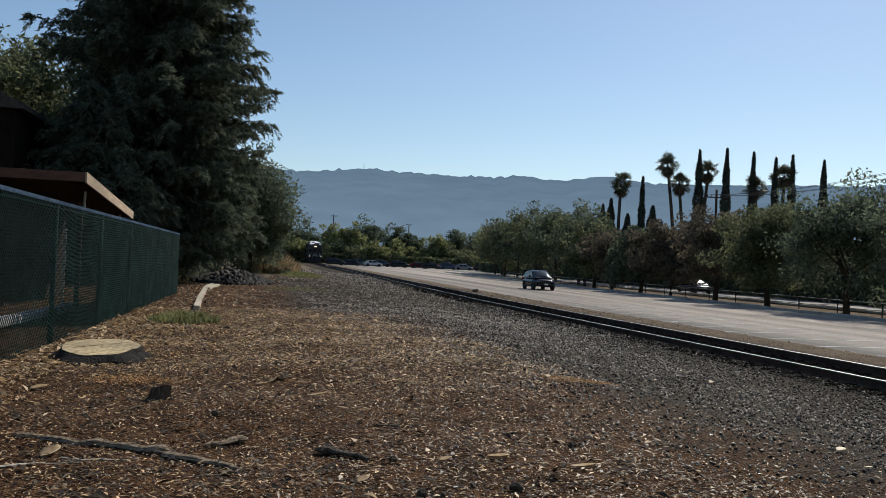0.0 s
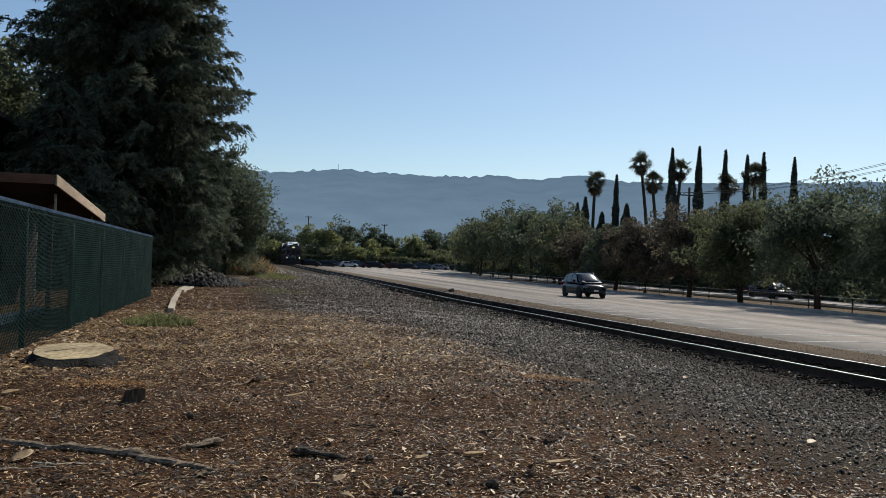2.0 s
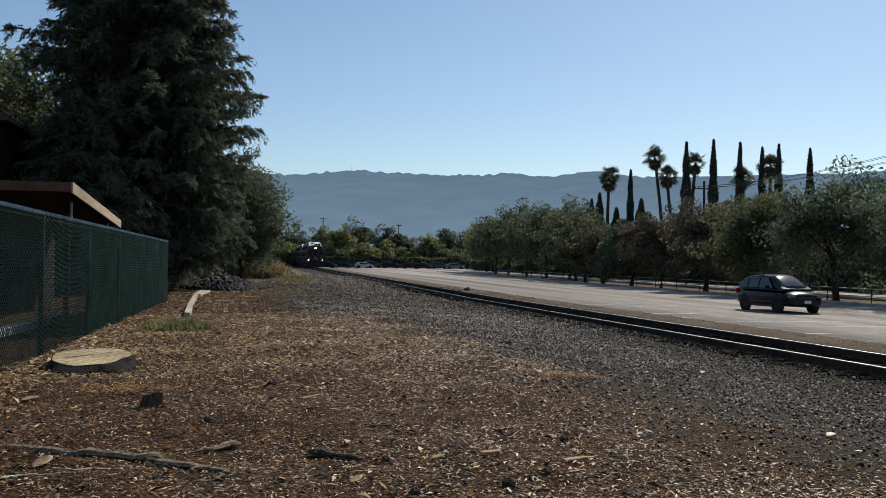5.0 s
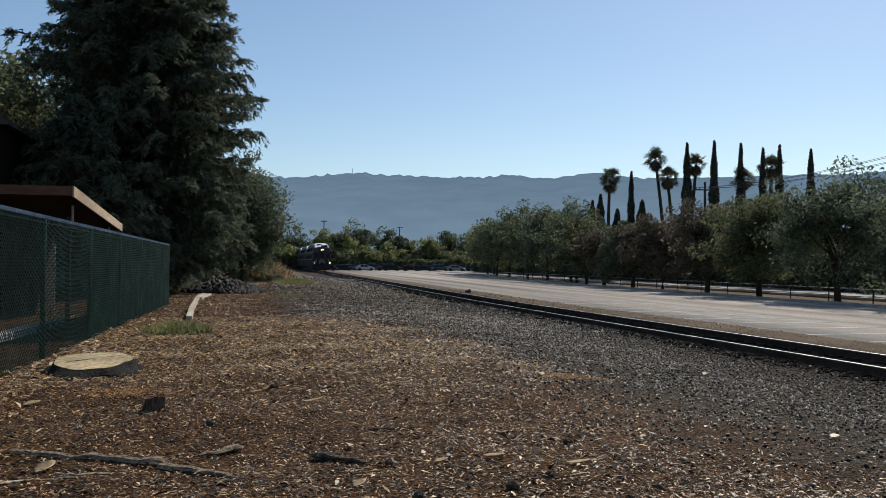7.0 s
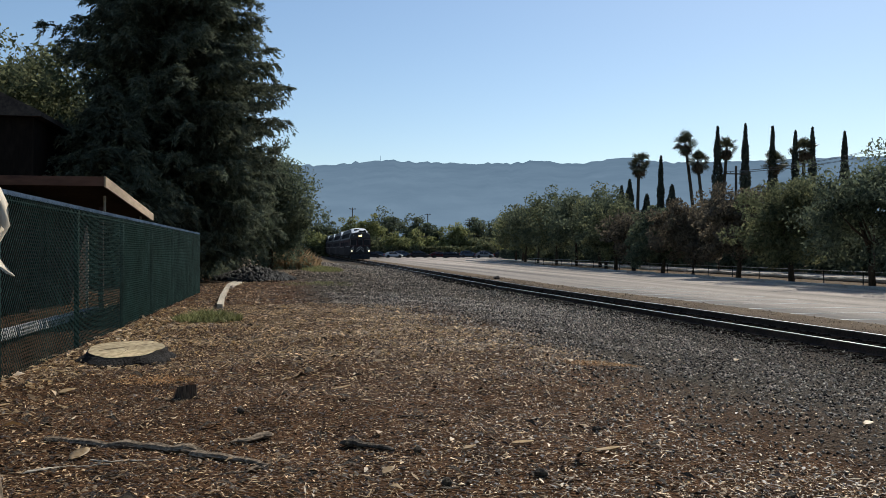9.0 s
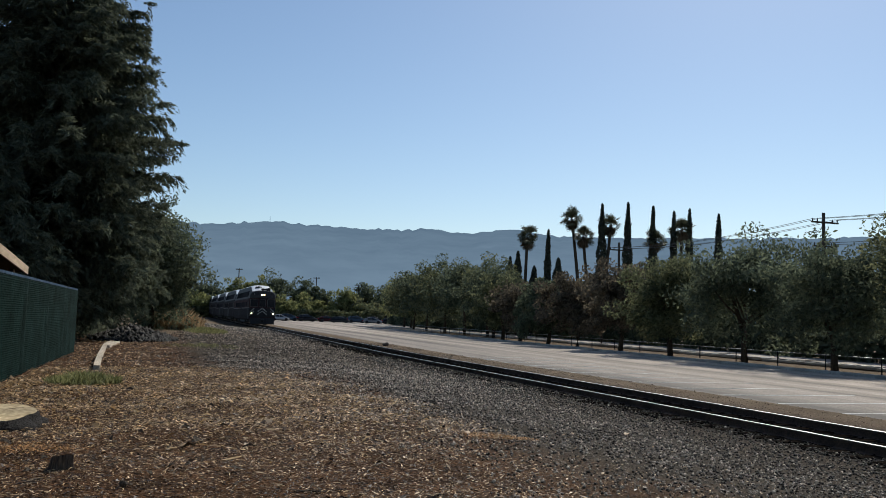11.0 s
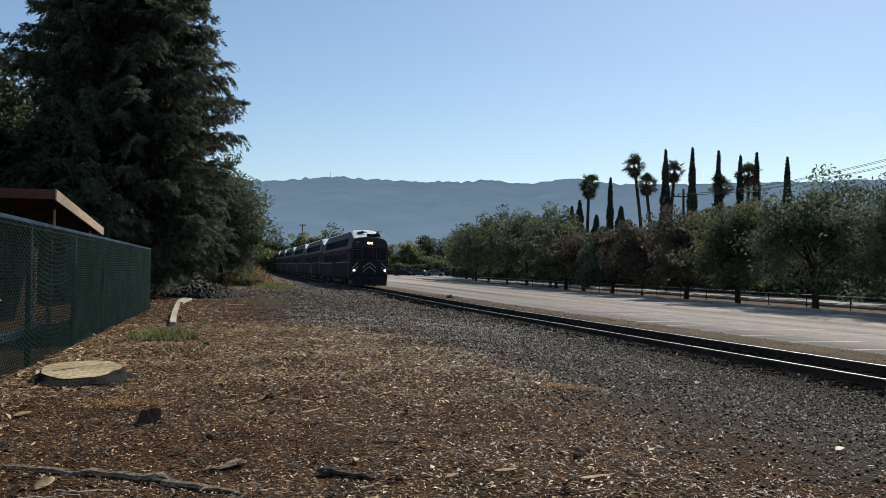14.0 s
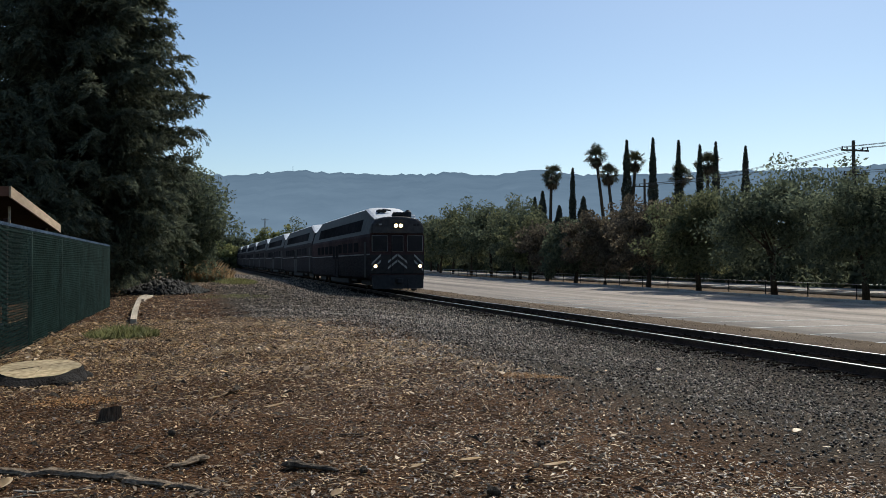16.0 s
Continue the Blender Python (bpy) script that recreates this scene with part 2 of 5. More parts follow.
FASCIA = mat("tan_fascia_board", (0.38, 0.27, 0.17), (0.52, 0.39, 0.26), 10, 0.75, 0.2, stretch=(1, 0.2, 1))
TRAIN_GLASS = mat("tinted_train_glass", (0.024, 0.024, 0.026), (0.036, 0.036, 0.038), 2, 0.9, 0, specular=0.0)
# near-black all round, standing in for the stump's shaded side
STUMP_BARK = mat("shade_dark_stump_bark", (0.004, 0.003, 0.002), (0.016, 0.011, 0.008), 12, 0.95, 0.9, stretch=(3, 3, 0.6), depth=0.04)
GLASS_DARK = mat("dark_window_glass", (0.01, 0.012, 0.014), (0.02, 0.023, 0.026), 2, 0.12, 0, specular=0.5)
RUBBER = mat("tyre_rubber", (0.012, 0.012, 0.012), (0.03, 0.03, 0.03), 30, 0.85, 0.2)
ALLOY = mat("alloy_rim", (0.35, 0.35, 0.36), (0.55, 0.55, 0.56), 20, 0.3, 0, metal=0.9, big=0.1)
BLACK_TRIM = mat("black_plastic_trim", (0.012, 0.012, 0.013), (0.03, 0.03, 0.03), 30, 0.55, 0.1)
LAMP_GLASS = mat("clear_lamp_glass", (0.10, 0.10, 0.105), (0.2, 0.2, 0.21), 10, 0.08, 0, specular=0.8)
RED_LAMP = mat("red_tail_lamp", (0.25, 0.01, 0.01), (0.4, 0.02, 0.015), 10, 0.15, 0)
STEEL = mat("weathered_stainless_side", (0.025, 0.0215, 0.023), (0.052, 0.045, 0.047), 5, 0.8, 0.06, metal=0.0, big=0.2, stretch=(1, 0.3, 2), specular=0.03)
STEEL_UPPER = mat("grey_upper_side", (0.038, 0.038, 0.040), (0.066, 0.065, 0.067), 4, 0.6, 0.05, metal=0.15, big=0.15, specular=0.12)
WHITE_ROOF = mat("white_train_roof", (0.62, 0.63, 0.64), (0.82, 0.83, 0.84), 4, 0.5, 0.05, big=0.1)
TRAIN_RED = mat("dull_red_paint", (0.040, 0.025, 0.026), (0.070, 0.043, 0.043), 5, 0.8, 0.05, specular=0.04)
TRAIN_BLACK = mat("black_train_paint", (0.012, 0.012, 0.0125), (0.028, 0.0265, 0.027), 6, 0.7, 0.05)
PALE_STRIPE = mat("faded_grey_stripe", (0.12, 0.12, 0.12), (0.19, 0.19, 0.185), 6, 0.6, 0.05)
TRAIN_WHITE = mat("white_train_stripe", (0.24, 0.24, 0.235), (0.36, 0.36, 0.35), 6, 0.5, 0.05)
HEADLIGHT = mat("lit_headlight", (0.9, 0.85, 0.7), (0.95, 0.9, 0.8), 4, 0.3, 0, glow=(1.0, 0.70, 0.32, 5.0))
DITCHLIGHT = mat("lit_ditch_light", (0.9, 0.85, 0.7), (0.95, 0.9, 0.8), 4, 0.3, 0, glow=(1.0, 0.72, 0.36, 5.0))


def paint(name, rgb, rough=0.22):
    m = mat(name, tuple(c * 0.9 for c in rgb), rgb, 3, rough, 0, big=0.05, specular=0.16)
    m.node_tree.nodes["Principled BSDF"].inputs["Coat Weight"].default_value = 0.12
    m.node_tree.nodes["Principled BSDF"].inputs["Coat Roughness"].default_value = 0.12
    return m


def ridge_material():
    """Wooded hills; a backdrop of distance whose blue glow paints in the far haze."""
    m = mat("wooded_hills_haze_glow", (0.004, 0.005, 0.005), (0.008, 0.009, 0.008), 0.02, 1.0, 0, big=0.2, glow=(0.125, 0.20, 0.262, 1.0), specular=0.0)
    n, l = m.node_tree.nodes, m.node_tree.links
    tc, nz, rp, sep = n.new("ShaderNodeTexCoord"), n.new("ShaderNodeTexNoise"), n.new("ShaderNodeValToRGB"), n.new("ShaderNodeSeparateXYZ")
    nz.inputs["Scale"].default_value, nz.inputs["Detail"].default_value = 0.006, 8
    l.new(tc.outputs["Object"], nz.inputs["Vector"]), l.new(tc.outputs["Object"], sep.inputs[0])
    # haze put into the emission colour, paler towards the foot
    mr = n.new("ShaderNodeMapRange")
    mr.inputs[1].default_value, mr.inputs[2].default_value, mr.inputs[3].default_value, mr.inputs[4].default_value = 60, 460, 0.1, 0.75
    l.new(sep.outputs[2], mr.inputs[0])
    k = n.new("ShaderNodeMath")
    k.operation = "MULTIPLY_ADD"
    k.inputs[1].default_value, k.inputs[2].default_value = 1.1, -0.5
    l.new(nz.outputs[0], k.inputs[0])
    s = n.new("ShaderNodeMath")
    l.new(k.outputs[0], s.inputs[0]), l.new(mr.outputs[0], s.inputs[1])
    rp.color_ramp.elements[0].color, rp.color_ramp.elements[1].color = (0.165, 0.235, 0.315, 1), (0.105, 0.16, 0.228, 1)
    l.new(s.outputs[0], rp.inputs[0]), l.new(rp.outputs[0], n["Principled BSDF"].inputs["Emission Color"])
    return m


RIDGE = ridge_material()


# ---- geometry helpers ----
class Geo:
    """Collects verts and faces of one mesh."""

    def __init__(self):
        self.v, self.f = [], []

    def add(self, verts, faces):
        o = len(self.v)
        self.v += [tuple(p) for p in verts]
        self.f += [tuple(i + o for i in f) for f in faces]
        return self

    def box(self, c, s, bev=0.0, m=None):
        (cx, cy, cz), (hx, hy, hz) = c, (s[0] / 2, s[1] / 2, s[2] / 2)
        b = min(bev, hx * 0.9, hy * 0.9, hz * 0.9)
        vs, ix = [], {}
        for sx in (-1, 1):
            for sy in (-1, 1):
                for sz in (-1, 1):
                    for a in range(3):
                        p = [sx * (hx - b), sy * (hy - b), sz * (hz - b)]
                        p[a] = (sx * hx, sy * hy, sz * hz)[a]
                        ix[sx, sy, sz, a] = len(vs)
                        vs.append(Vector((cx + p[0], cy + p[1], cz + p[2])))
        fs = []
        for a in range(3):
            o = [k for k in range(3) if k != a]
            for s1 in (-1, 1):
                q = []
                for u, w in ((-1, -1), (1, -1), (1, 1), (-1, 1)):
                    key = [0, 0, 0]
                    key[a], key[o[0]], key[o[1]] = s1, u, w
                    q.append(ix[(*key, a)])
                fs.append(q if (s1 > 0) == (a != 1) else q[::-1])
        if b > 0:
            for a in range(3):
                o = [k for k in range(3) if k != a]
                for s1 in (-1, 1):
                    for s2 in (-1, 1):
                        lo, hi = [0, 0, 0], [0, 0, 0]
                        lo[a], hi[a] = -1, 1
                        for k in (lo, hi):
                            k[o[0]], k[o[1]] = s1, s2
                        q = [ix[(*lo, o[0])], ix[(*hi, o[0])], ix[(*hi, o[1])], ix[(*lo, o[1])]]
                        fs.append(q)
            for sx in (-1, 1):
                for sy in (-1, 1):
                    for sz in (-1, 1):
                        fs.append([ix[sx, sy, sz, a] for a in range(3)])
        if m is not None:
            vs = [m @ p for p in vs]
        return self.add(vs, fs)

    def tube(self, pts, radii, sides=8, cap=True):
        pts = [Vector(p) for p in pts]
        radii = [radii] * len(pts) if isinstance(radii, (int, float)) else radii
        vs, fs = [], []
        for i, p in enumerate(pts):
            d = (pts[min(i + 1, len(pts) - 1)] - pts[max(i - 1, 0)]).normalized()
            a = d.orthogonal().normalized() if abs(d.z) > 0.99 else d.cross(Vector((0, 0, 1))).normalized()
            bq = d.cross(a)
            for k in range(sides):
                t = 2 * math.pi * k / sides
                vs.append(p + (a * math.cos(t) + bq * math.sin(t)) * radii[i])
        for i in range(len(pts) - 1):
            for k in range(sides):
                k2 = (k + 1) % sides
                fs.append((i * sides + k, i * sides + k2, (i + 1) * sides + k2, (i + 1) * sides + k))
        if cap:
            fs += [tuple(range(sides))[::-1], tuple(range((len(pts) - 1) * sides, len(pts) * sides))]
        return self.add(vs, fs)

    def loft(self, rings, cap=True):
        k = len(rings[0])
        fs = []
        for i in range(len(rings) - 1):
            for j in range(k):
                j2 = (j + 1) % k
                fs.append((i * k + j, i * k + j2, (i + 1) * k + j2, (i + 1) * k + j))
        if cap:
            fs += [tuple(range(k))[::-1], tuple(range((len(rings) - 1) * k, len(rings) * k))]
        return self.add([p for r in rings for p in r], fs)

    def lathe_x(self, prof, sides=24):
        """A body of revolution round the x axis; prof: (x, radius)."""
        rings = [[(x, r * math.cos(2 * math.pi * k / sides), r * math.sin(2 * math.pi * k / sides)) for k in range(sides)] for x, r in prof]
        return self.loft(rings)

    def mesh(self, name, material, smooth=False):
        me = bpy.data.meshes.new(name)
        me.from_pydata(self.v, [], self.f)
        me.materials.append(material)
        if smooth:
            me.polygons.foreach_set("use_smooth", [True] * len(me.polygons))
        bm = bmesh.new()
        bm.from_mesh(me)
        bmesh.ops.recalc_face_normals(bm, faces=bm.faces)
        bm.to_mesh(me)
        bm.free()
        return me


def array_mesh(name, verts, quads, material):
    """A large mesh straight from numpy arrays of verts (n, 3) and faces (m, k)."""
    me = bpy.data.meshes.new(name)
    n, (m, k) = len(verts), quads.shape
    me.vertices.add(n)
    me.vertices.foreach_set("co", np.ascontiguousarray(verts, dtype=np.float32).ravel())
    me.loops.add(m * k)
    me.loops.foreach_set("vertex_index", quads.astype(np.int32).ravel())
    me.polygons.add(m)
    me.polygons.foreach_set("loop_start", np.arange(0, m * k, k, dtype=np.int32))
    me.polygons.foreach_set("loop_total", np.full(m, k, dtype=np.int32))
    me.materials.append(material)
    me.update(calc_edges=True)
    return me


def part(name, geo, material, parent, label="", smooth=False, kind=""):
    me = geo if isinstance(geo, bpy.types.Mesh) else geo.mesh(name, material, smooth)
    ob = new(name, me)
    ob.parent = parent
    return tagged(ob, label=label, kind=kind)


def thing(name, label, category, at=(0, 0, 0), rz=0.0, group=""):
    ob = new(name)
    ob.matrix_basis = pose(*at, 0, 0, rz)
    return tagged(ob, label, category, group)


def structure(name, me, label, category):
    return tagged(new(name, me), label, category, kind="structure")


def sheets(centres, size, rng, long=1.0, droop=0.0, up=0.0):
    """Leaf blades: small quads at the centres, turned at random."""
    n = len(centres)
    a = rng.normal(size=(n, 3))
    a[:, 2] = a[:, 2] * (1 - up) - droop
    a /= np.linalg.norm(a, axis=1, keepdims=True)
    b = np.cross(a, rng.normal(size=(n, 3)))
    b /= np.linalg.norm(b, axis=1, keepdims=True) + 1e-9
    s = size * rng.uniform(0.6, 1.4, (n, 1))
    a, b = a * s * long, b * s
    v = np.stack([centres - a, centres + b * 0.55 - a * 0.1, centres + a, centres - b * 0.55 - a * 0.1], 1).reshape(-1, 3)
    return v, np.arange(4 * n).reshape(-1, 4)


# ---- the lie of the land ----
LOT = -0.65     # level of the asphalt lot at its near end


def grade(y):
    return 0.005 * np.clip(np.asarray(y, float) - 40, 0, 260)


def land(x, y):
    """The ground: level mulch by the fence, falling half a metre to the track bed, the whole rising slowly into the distance."""
    x, y = np.asarray(x, float), np.asarray(y, float)
    s = np.clip((x - 2.5) / 6.5, 0, 1)
    fall = -0.47 * s * s * (3 - 2 * s)
    bumps = 0.025 * np.sin(x * 2.1 + 0.7 * y) * np.sin(y * 1.3 + 0.5) + 0.02 * np.sin(x * 0.9 - y * 2.3)
    near = np.clip(1 - np.abs(x) / 9.5, 0, 1)
    return fall + grade(y) + bumps * near - 0.31 * np.clip((x - 14.6) / 0.5, 0, 1)


def build_ground():
    xs = np.r_[-4600, -2000, -800, -300, -120, -60, -30, -18, -12, -8, np.arange(-5, 17.01, 0.25), 18, 24, 32, 40, 50, 70, 100, 160, 300, 700, 1500, 3000, 4600]
    ys = np.r_[-2500, -800, -300, -120, -50, -20, -8, -2, np.arange(2, 30.01, 0.25), np.arange(32, 120, 3.0), 130, 160, 200, 260, 320, 420, 700, 1200, 2200, 4700]
    gx, gy = np.meshgrid(xs, ys)
    v = np.stack([gx, gy, land(gx, gy)], -1).reshape(-1, 3)
    w, h = len(xs), len(ys)
    i, j = np.meshgrid(np.arange(w - 1), np.arange(h - 1))
    o = (j * w + i).ravel()
    me = array_mesh("ground", v, np.stack([o, o + 1, o + 1 + w, o + w], 1), GROUND)
    me.polygons.foreach_set("use_smooth", [True] * len(me.polygons))
    structure("ground", me, "brown bark mulch and grey gravel ground with dry earth", "ground")


def build_lot():
    g = Geo()
    ys = list(range(-40, 120, 4)) + [120, 124, 130, 140, 150, 160, 170, 180, 190, 200, 210, 222]
    top, low = [], []
    for y in ys:
        l = 15.25 + 0.1 * math.sin(y * 0.7) - (1.2 if y > 122 else 0)
        r = 30.4 + max(0, min(46, (y - 118) * 3.0))
        z = LOT + float(grade(y))
        top.append(((l, y, z), (r, y, z)))
    for (a, b), (c, d) in zip(top[:-1], top[1:]):
        dn = lambda p: (p[0], p[1], p[2] - 0.12)  # noqa: E731
        g.add([a, b, d, c, dn(a), dn(b), dn(d), dn(c)], [(0, 1, 2, 3), (0, 3, 7, 4), (1, 5, 6, 2)])
    structure("parking_lot", g.mesh("parking_lot", ASPHALT), "wide sun-bleached grey asphalt lot with worn lanes", "parking lot")
    for n in range(14):
        y = 12.6 + 2.55 * n
        g = Geo().box((18.4, y, LOT + 0.004 + float(grade(y))), (5.2, 0.10, 0.008))
        structure("bay_line", g.mesh("bay_line", PALE_LINE), "faded white painted parking bay line on asphalt", "road marking")
    g = Geo()
    for y0 in range(-40, 150, 10):
        g.box((31.0, y0 + 5, LOT + 0.04 + float(grade(y0 + 5))), (0.16, 9.98, 0.2), 0.02)
    structure("kerb", g.mesh("kerb", CONCRETE), "pale concrete kerb along the edge of the lot", "kerb")
    g = Geo()
    for y0 in range(-70, 200, 10):
        z = LOT - 0.02 + float(grade(y0 + 5))
        g.box((43.2, y0 + 5, z - 0.05), (6.2, 10.0, 0.1))
    structure("road", g.mesh("road", ASPHALT), "grey asphalt street behind the row of trees", "road")
    g = Geo()
    for y0 in range(-70, 200, 10):
        g.box((39.3, y0 + 5, LOT + float(grade(y0 + 5))), (1.6, 9.98, 0.16), 0.02)
    structure("pavement", g.mesh("pavement", CONCRETE), "pale concrete pavement beside the street", "pavement")


def build_track():
    root = tagged(new("railway_track"), "single railway track with polished steel rail heads", "railway track", kind="structure")
    for x in (10.0, 11.5):
        side, head = Geo(), Geo()
        prof = [(-0.07, -0.175), (0.07, -0.175), (0.07, -0.16), (0.012, -0.14), (0.012, -0.05), (0.036, -0.04), (0.036, -0.006), (-0.036, -0.006), (-0.036, -0.04), (-0.012, -0.05), (-0.012, -0.14), (-0.07, -0.16)]
        ys = list(range(-60, 320, 10))
        side.loft([[(x + a, y, -0.3 + float(grade(y)) + z) for a, z in prof] for y in ys])
        cap = [(-0.022, -0.006), (0.022, -0.006), (0.022, -0.002), (0.016, 0.0), (-0.016, 0.0), (-0.022, -0.002)]
        head.loft([[(x + a, y, -0.3 + float(grade(y)) + z) for a, z in cap] for y in ys])
        r = part("rail", side, RAIL_SIDE, root)
        part("rail_head", head, RAIL_TOP, r, "polished bright rail head")
    tie = Geo().box((0, 0, 0), (2.6, 0.23, 0.16), 0.02).mesh("tie", TIE)
    rng = random.Random(4)
    for n in range(150):
        y = 2 + n * 0.53
        ob = new("tie", tie)
        ob.parent = root
        ob.matrix_basis = pose(10.75 + rng.uniform(-.03, .03), y + rng.uniform(-.02, .02), -0.53 + float(grade(y)), 0, 0, rng.uniform(-1, 1))
    g = Geo()
    for n in range(150, 560):
        y = 2 + n * 0.53
        g.box((10.75, y, -0.545 + float(grade(y))), (2.6, 0.23, 0.16))
    part("far_ties", g, TIE, root, kind="stuff")


def build_ridge():
    """Far hills: a long even ridge with low bumps, built as a real slope."""
    rng = np.random.default_rng(5)
    az = np.radians(np.linspace(-40, 80, 480))
    ds = np.linspace(0, 1, 14)
    def top(a):
        t = np.tan(a) * 4000
        z = 424 + 24 * np.exp(-((t - 440) / 110) ** 2) + 14 * np.exp(-((t - 620) / 120) ** 2) + 20 * np.exp(-((t - 1180) / 110) ** 2) + 30 * np.exp(-((t - 1600) / 170) ** 2)
        z += 9 * np.exp(-((t - 310) / 60) ** 2) + 10 * np.exp(-((t - 900) / 300) ** 2)
        return z
    rows = []
    rough = sum(np.sin(az * k + rng.uniform(0, 6)) / k ** 0.75 for k in (37, 61, 103, 171, 290, 480, 700, 1000)) * 12
    jag = rng.normal(0, 3.0, 480)
    for d in ds:
        r = 2300 + 1900 * d
        z = (top(az) + rough * 0.35 + jag) * (d ** 0.8) - 5 * (1 - d)
        z += (1 - d) * d * 4 * 3 * np.sin(az * 70 + d * 5) * np.sin(az * 23 + 2)
        rows.append(np.stack([r * np.sin(az), r * np.cos(az), z], -1))
    v = np.concatenate(rows)
    w = 480
    i, j = np.meshgrid(np.arange(w - 1), np.arange(len(ds) - 1))
    o = (j * w + i).ravel()
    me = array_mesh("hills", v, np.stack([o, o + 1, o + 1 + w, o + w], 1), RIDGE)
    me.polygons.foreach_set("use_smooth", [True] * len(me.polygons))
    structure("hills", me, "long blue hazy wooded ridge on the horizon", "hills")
    mast = thing("radio_mast", "thin radio mast on the far hilltop", "mast", (438, 4177, 436))
    # the pole takes on the hills' painted haze glow
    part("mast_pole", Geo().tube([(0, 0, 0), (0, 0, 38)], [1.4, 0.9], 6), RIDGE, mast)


def scatter(rng, n, x0, x1, y0, y1, near_bias=0.0):
    u = rng.uniform(0, 1, n) ** (1 + near_bias)
    return rng.uniform(x0, x1, n), y0 + (y1 - y0) * u


def build_loose_ground():
    rng = np.random.default_rng(11)

    def stones(name, n, x0, x1, y0, y1, s0, s1, bias, label, keep=None, height=0.42, material=None):
        x, y = scatter(rng, n, x0, x1, y0, y1, bias)
        if keep is not None:
            k = keep(x, y)
            x, y = x[k], y[k]
        n = len(x)
        s = rng.uniform(s0, s1, n) * (0.75 + 0.02 * (y - y0))
        z = land(x, y) + s * height * 0.5
        base = np.array([[1, 0, 0], [-1, 0, 0], [0, 1, 0], [0, -1, 0], [0, 0, 1], [0, 0, -1]], float)
        v = base[None] * rng.uniform(0.55, 1.2, (n, 6, 1)) + rng.normal(0, 0.22, (n, 6, 3))
        v *= np.array([0.5, 0.5, height])
        a = rng.uniform(0, 6.28, n)
        c, q = np.cos(a)[:, None], np.sin(a)[:, None]
        v = np.stack([v[..., 0] * c - v[..., 1] * q, v[..., 0] * q + v[..., 1] * c, v[..., 2]], -1)
        v = v * s[:, None, None] + np.stack([x, y, z], -1)[:, None]
        f = np.array([[0, 2, 4], [2, 1, 4], [1, 3, 4], [3, 0, 4], [2, 0, 5], [1, 2, 5], [3, 1, 5], [0, 3, 5]])
        q = (np.arange(n)[:, None, None] * 6 + f[None]).reshape(-1, 3)
        return tagged(new(name, array_mesh(name, v.reshape(-1, 3), q, material or BALLAST)), label, "gravel", kind="stuff")

    def border(y):
        return 3.1 + 0.9 * np.sin(y * 0.45 + 1.2) * np.clip((12 - y) / 6, 0, 1) - np.clip((y - 13) * 0.16, 0, 2) + 0.35 * np.sin(y * 1.9)

    stones("gravel", 52000, 1.2, 9.9, 4.0, 28, 0.014, 0.058, 0.35, "loose dark grey crushed gravel beside the track",
           lambda x, y: ((x > border(y) + rng.normal(0, 0.45, len(x))) | ((y > 20.5 + rng.normal(0, .8, len(x))) & (x > 0.4))) & (rng.uniform(0, 1, len(x)) < np.clip((x - 2.2) / 6 + (y - 5) / 11, 0.3, 1)) & (rng.uniform(0, 1, len(x)) < np.clip((9.3 - x) / 1.8, 0.12, 1)), 0.42)
    stones("oily_gravel", 11000, 7.2, 9.9, 6, 40, 0.025, 0.064, 0.35, "dark oil-stained crushed gravel along the rail", lambda x, y: rng.uniform(0, 1, len(x)) < np.clip((x - 7.3) / 1.6, 0, 1), 0.42, STAINED)
    stones("far_gravel", 15000, -0.4, 9.9, 22, 95, 0.036, 0.085, 0.75, "loose grey crushed gravel beside the track", lambda x, y: x > 0.3 + rng.normal(0, 0.4, len(x)))
    stones("track_ballast", 8000, 9.2, 12.4, 4, 60, 0.05, 0.09, 0.3, "coarse dark oily ballast round the railway ties", None, 0.35, OILY)
    stones("verge_gravel", 4500, 12.2, 14.9, 6, 60, 0.015, 0.045, 0.3, "brown gravel verge between track and asphalt", None, 0.35, VERGE)

    # dark stones added to draw the shadow line at the lot's edge
    stones("edge_debris", 5500, 14.9, 15.3, 10, 75, 0.05, 0.12, 0.3, "dark stones drawing the shadow line along the asphalt's edge", None, 0.35, ROCK)

    def flakes(name, n, x0, x1, y0, y1, s0, s1, bias, long, material, label, category, keep=None, lift=0.0, bend=0.25):
        x, y = scatter(rng, n, x0, x1, y0, y1, bias)
        if keep is not None:
            k = keep(x, y)
            x, y = x[k], y[k]
        n = len(x)
        s = rng.uniform(s0, s1, n) * np.exp(rng.normal(0, 0.35, n))
        a, tilt, roll = rng.uniform(0, 6.28, n), rng.normal(0, 0.17, n), rng.normal(0, 0.3, n)
        wd = s * rng.uniform(0.06, 0.21, n) / long
        cu = np.stack([np.cos(a) * np.cos(tilt), np.sin(a) * np.cos(tilt), np.sin(tilt)], -1)
        cv = np.stack([-np.sin(a) * np.cos(roll), np.cos(a) * np.cos(roll), np.sin(roll)], -1)
        p = np.stack([x, y, land(x, y) + 0.006 + lift + np.abs(np.sin(tilt)) * s * 0.5], -1)
        up = np.array([0, 0, 1.0])
        l, w = cu * s[:, None] * 0.5, cv * wd[:, None]
        k = up * (s * bend * rng.uniform(0, 1, n))[:, None]
        v = np.stack([p - l, p - w + k, p + l, p + w + k * 0.6], 1).reshape(-1, 3)
        i = np.arange(n)[:, None] * 4
        tri = np.concatenate([i + [0, 1, 3], i + [1, 2, 3]])
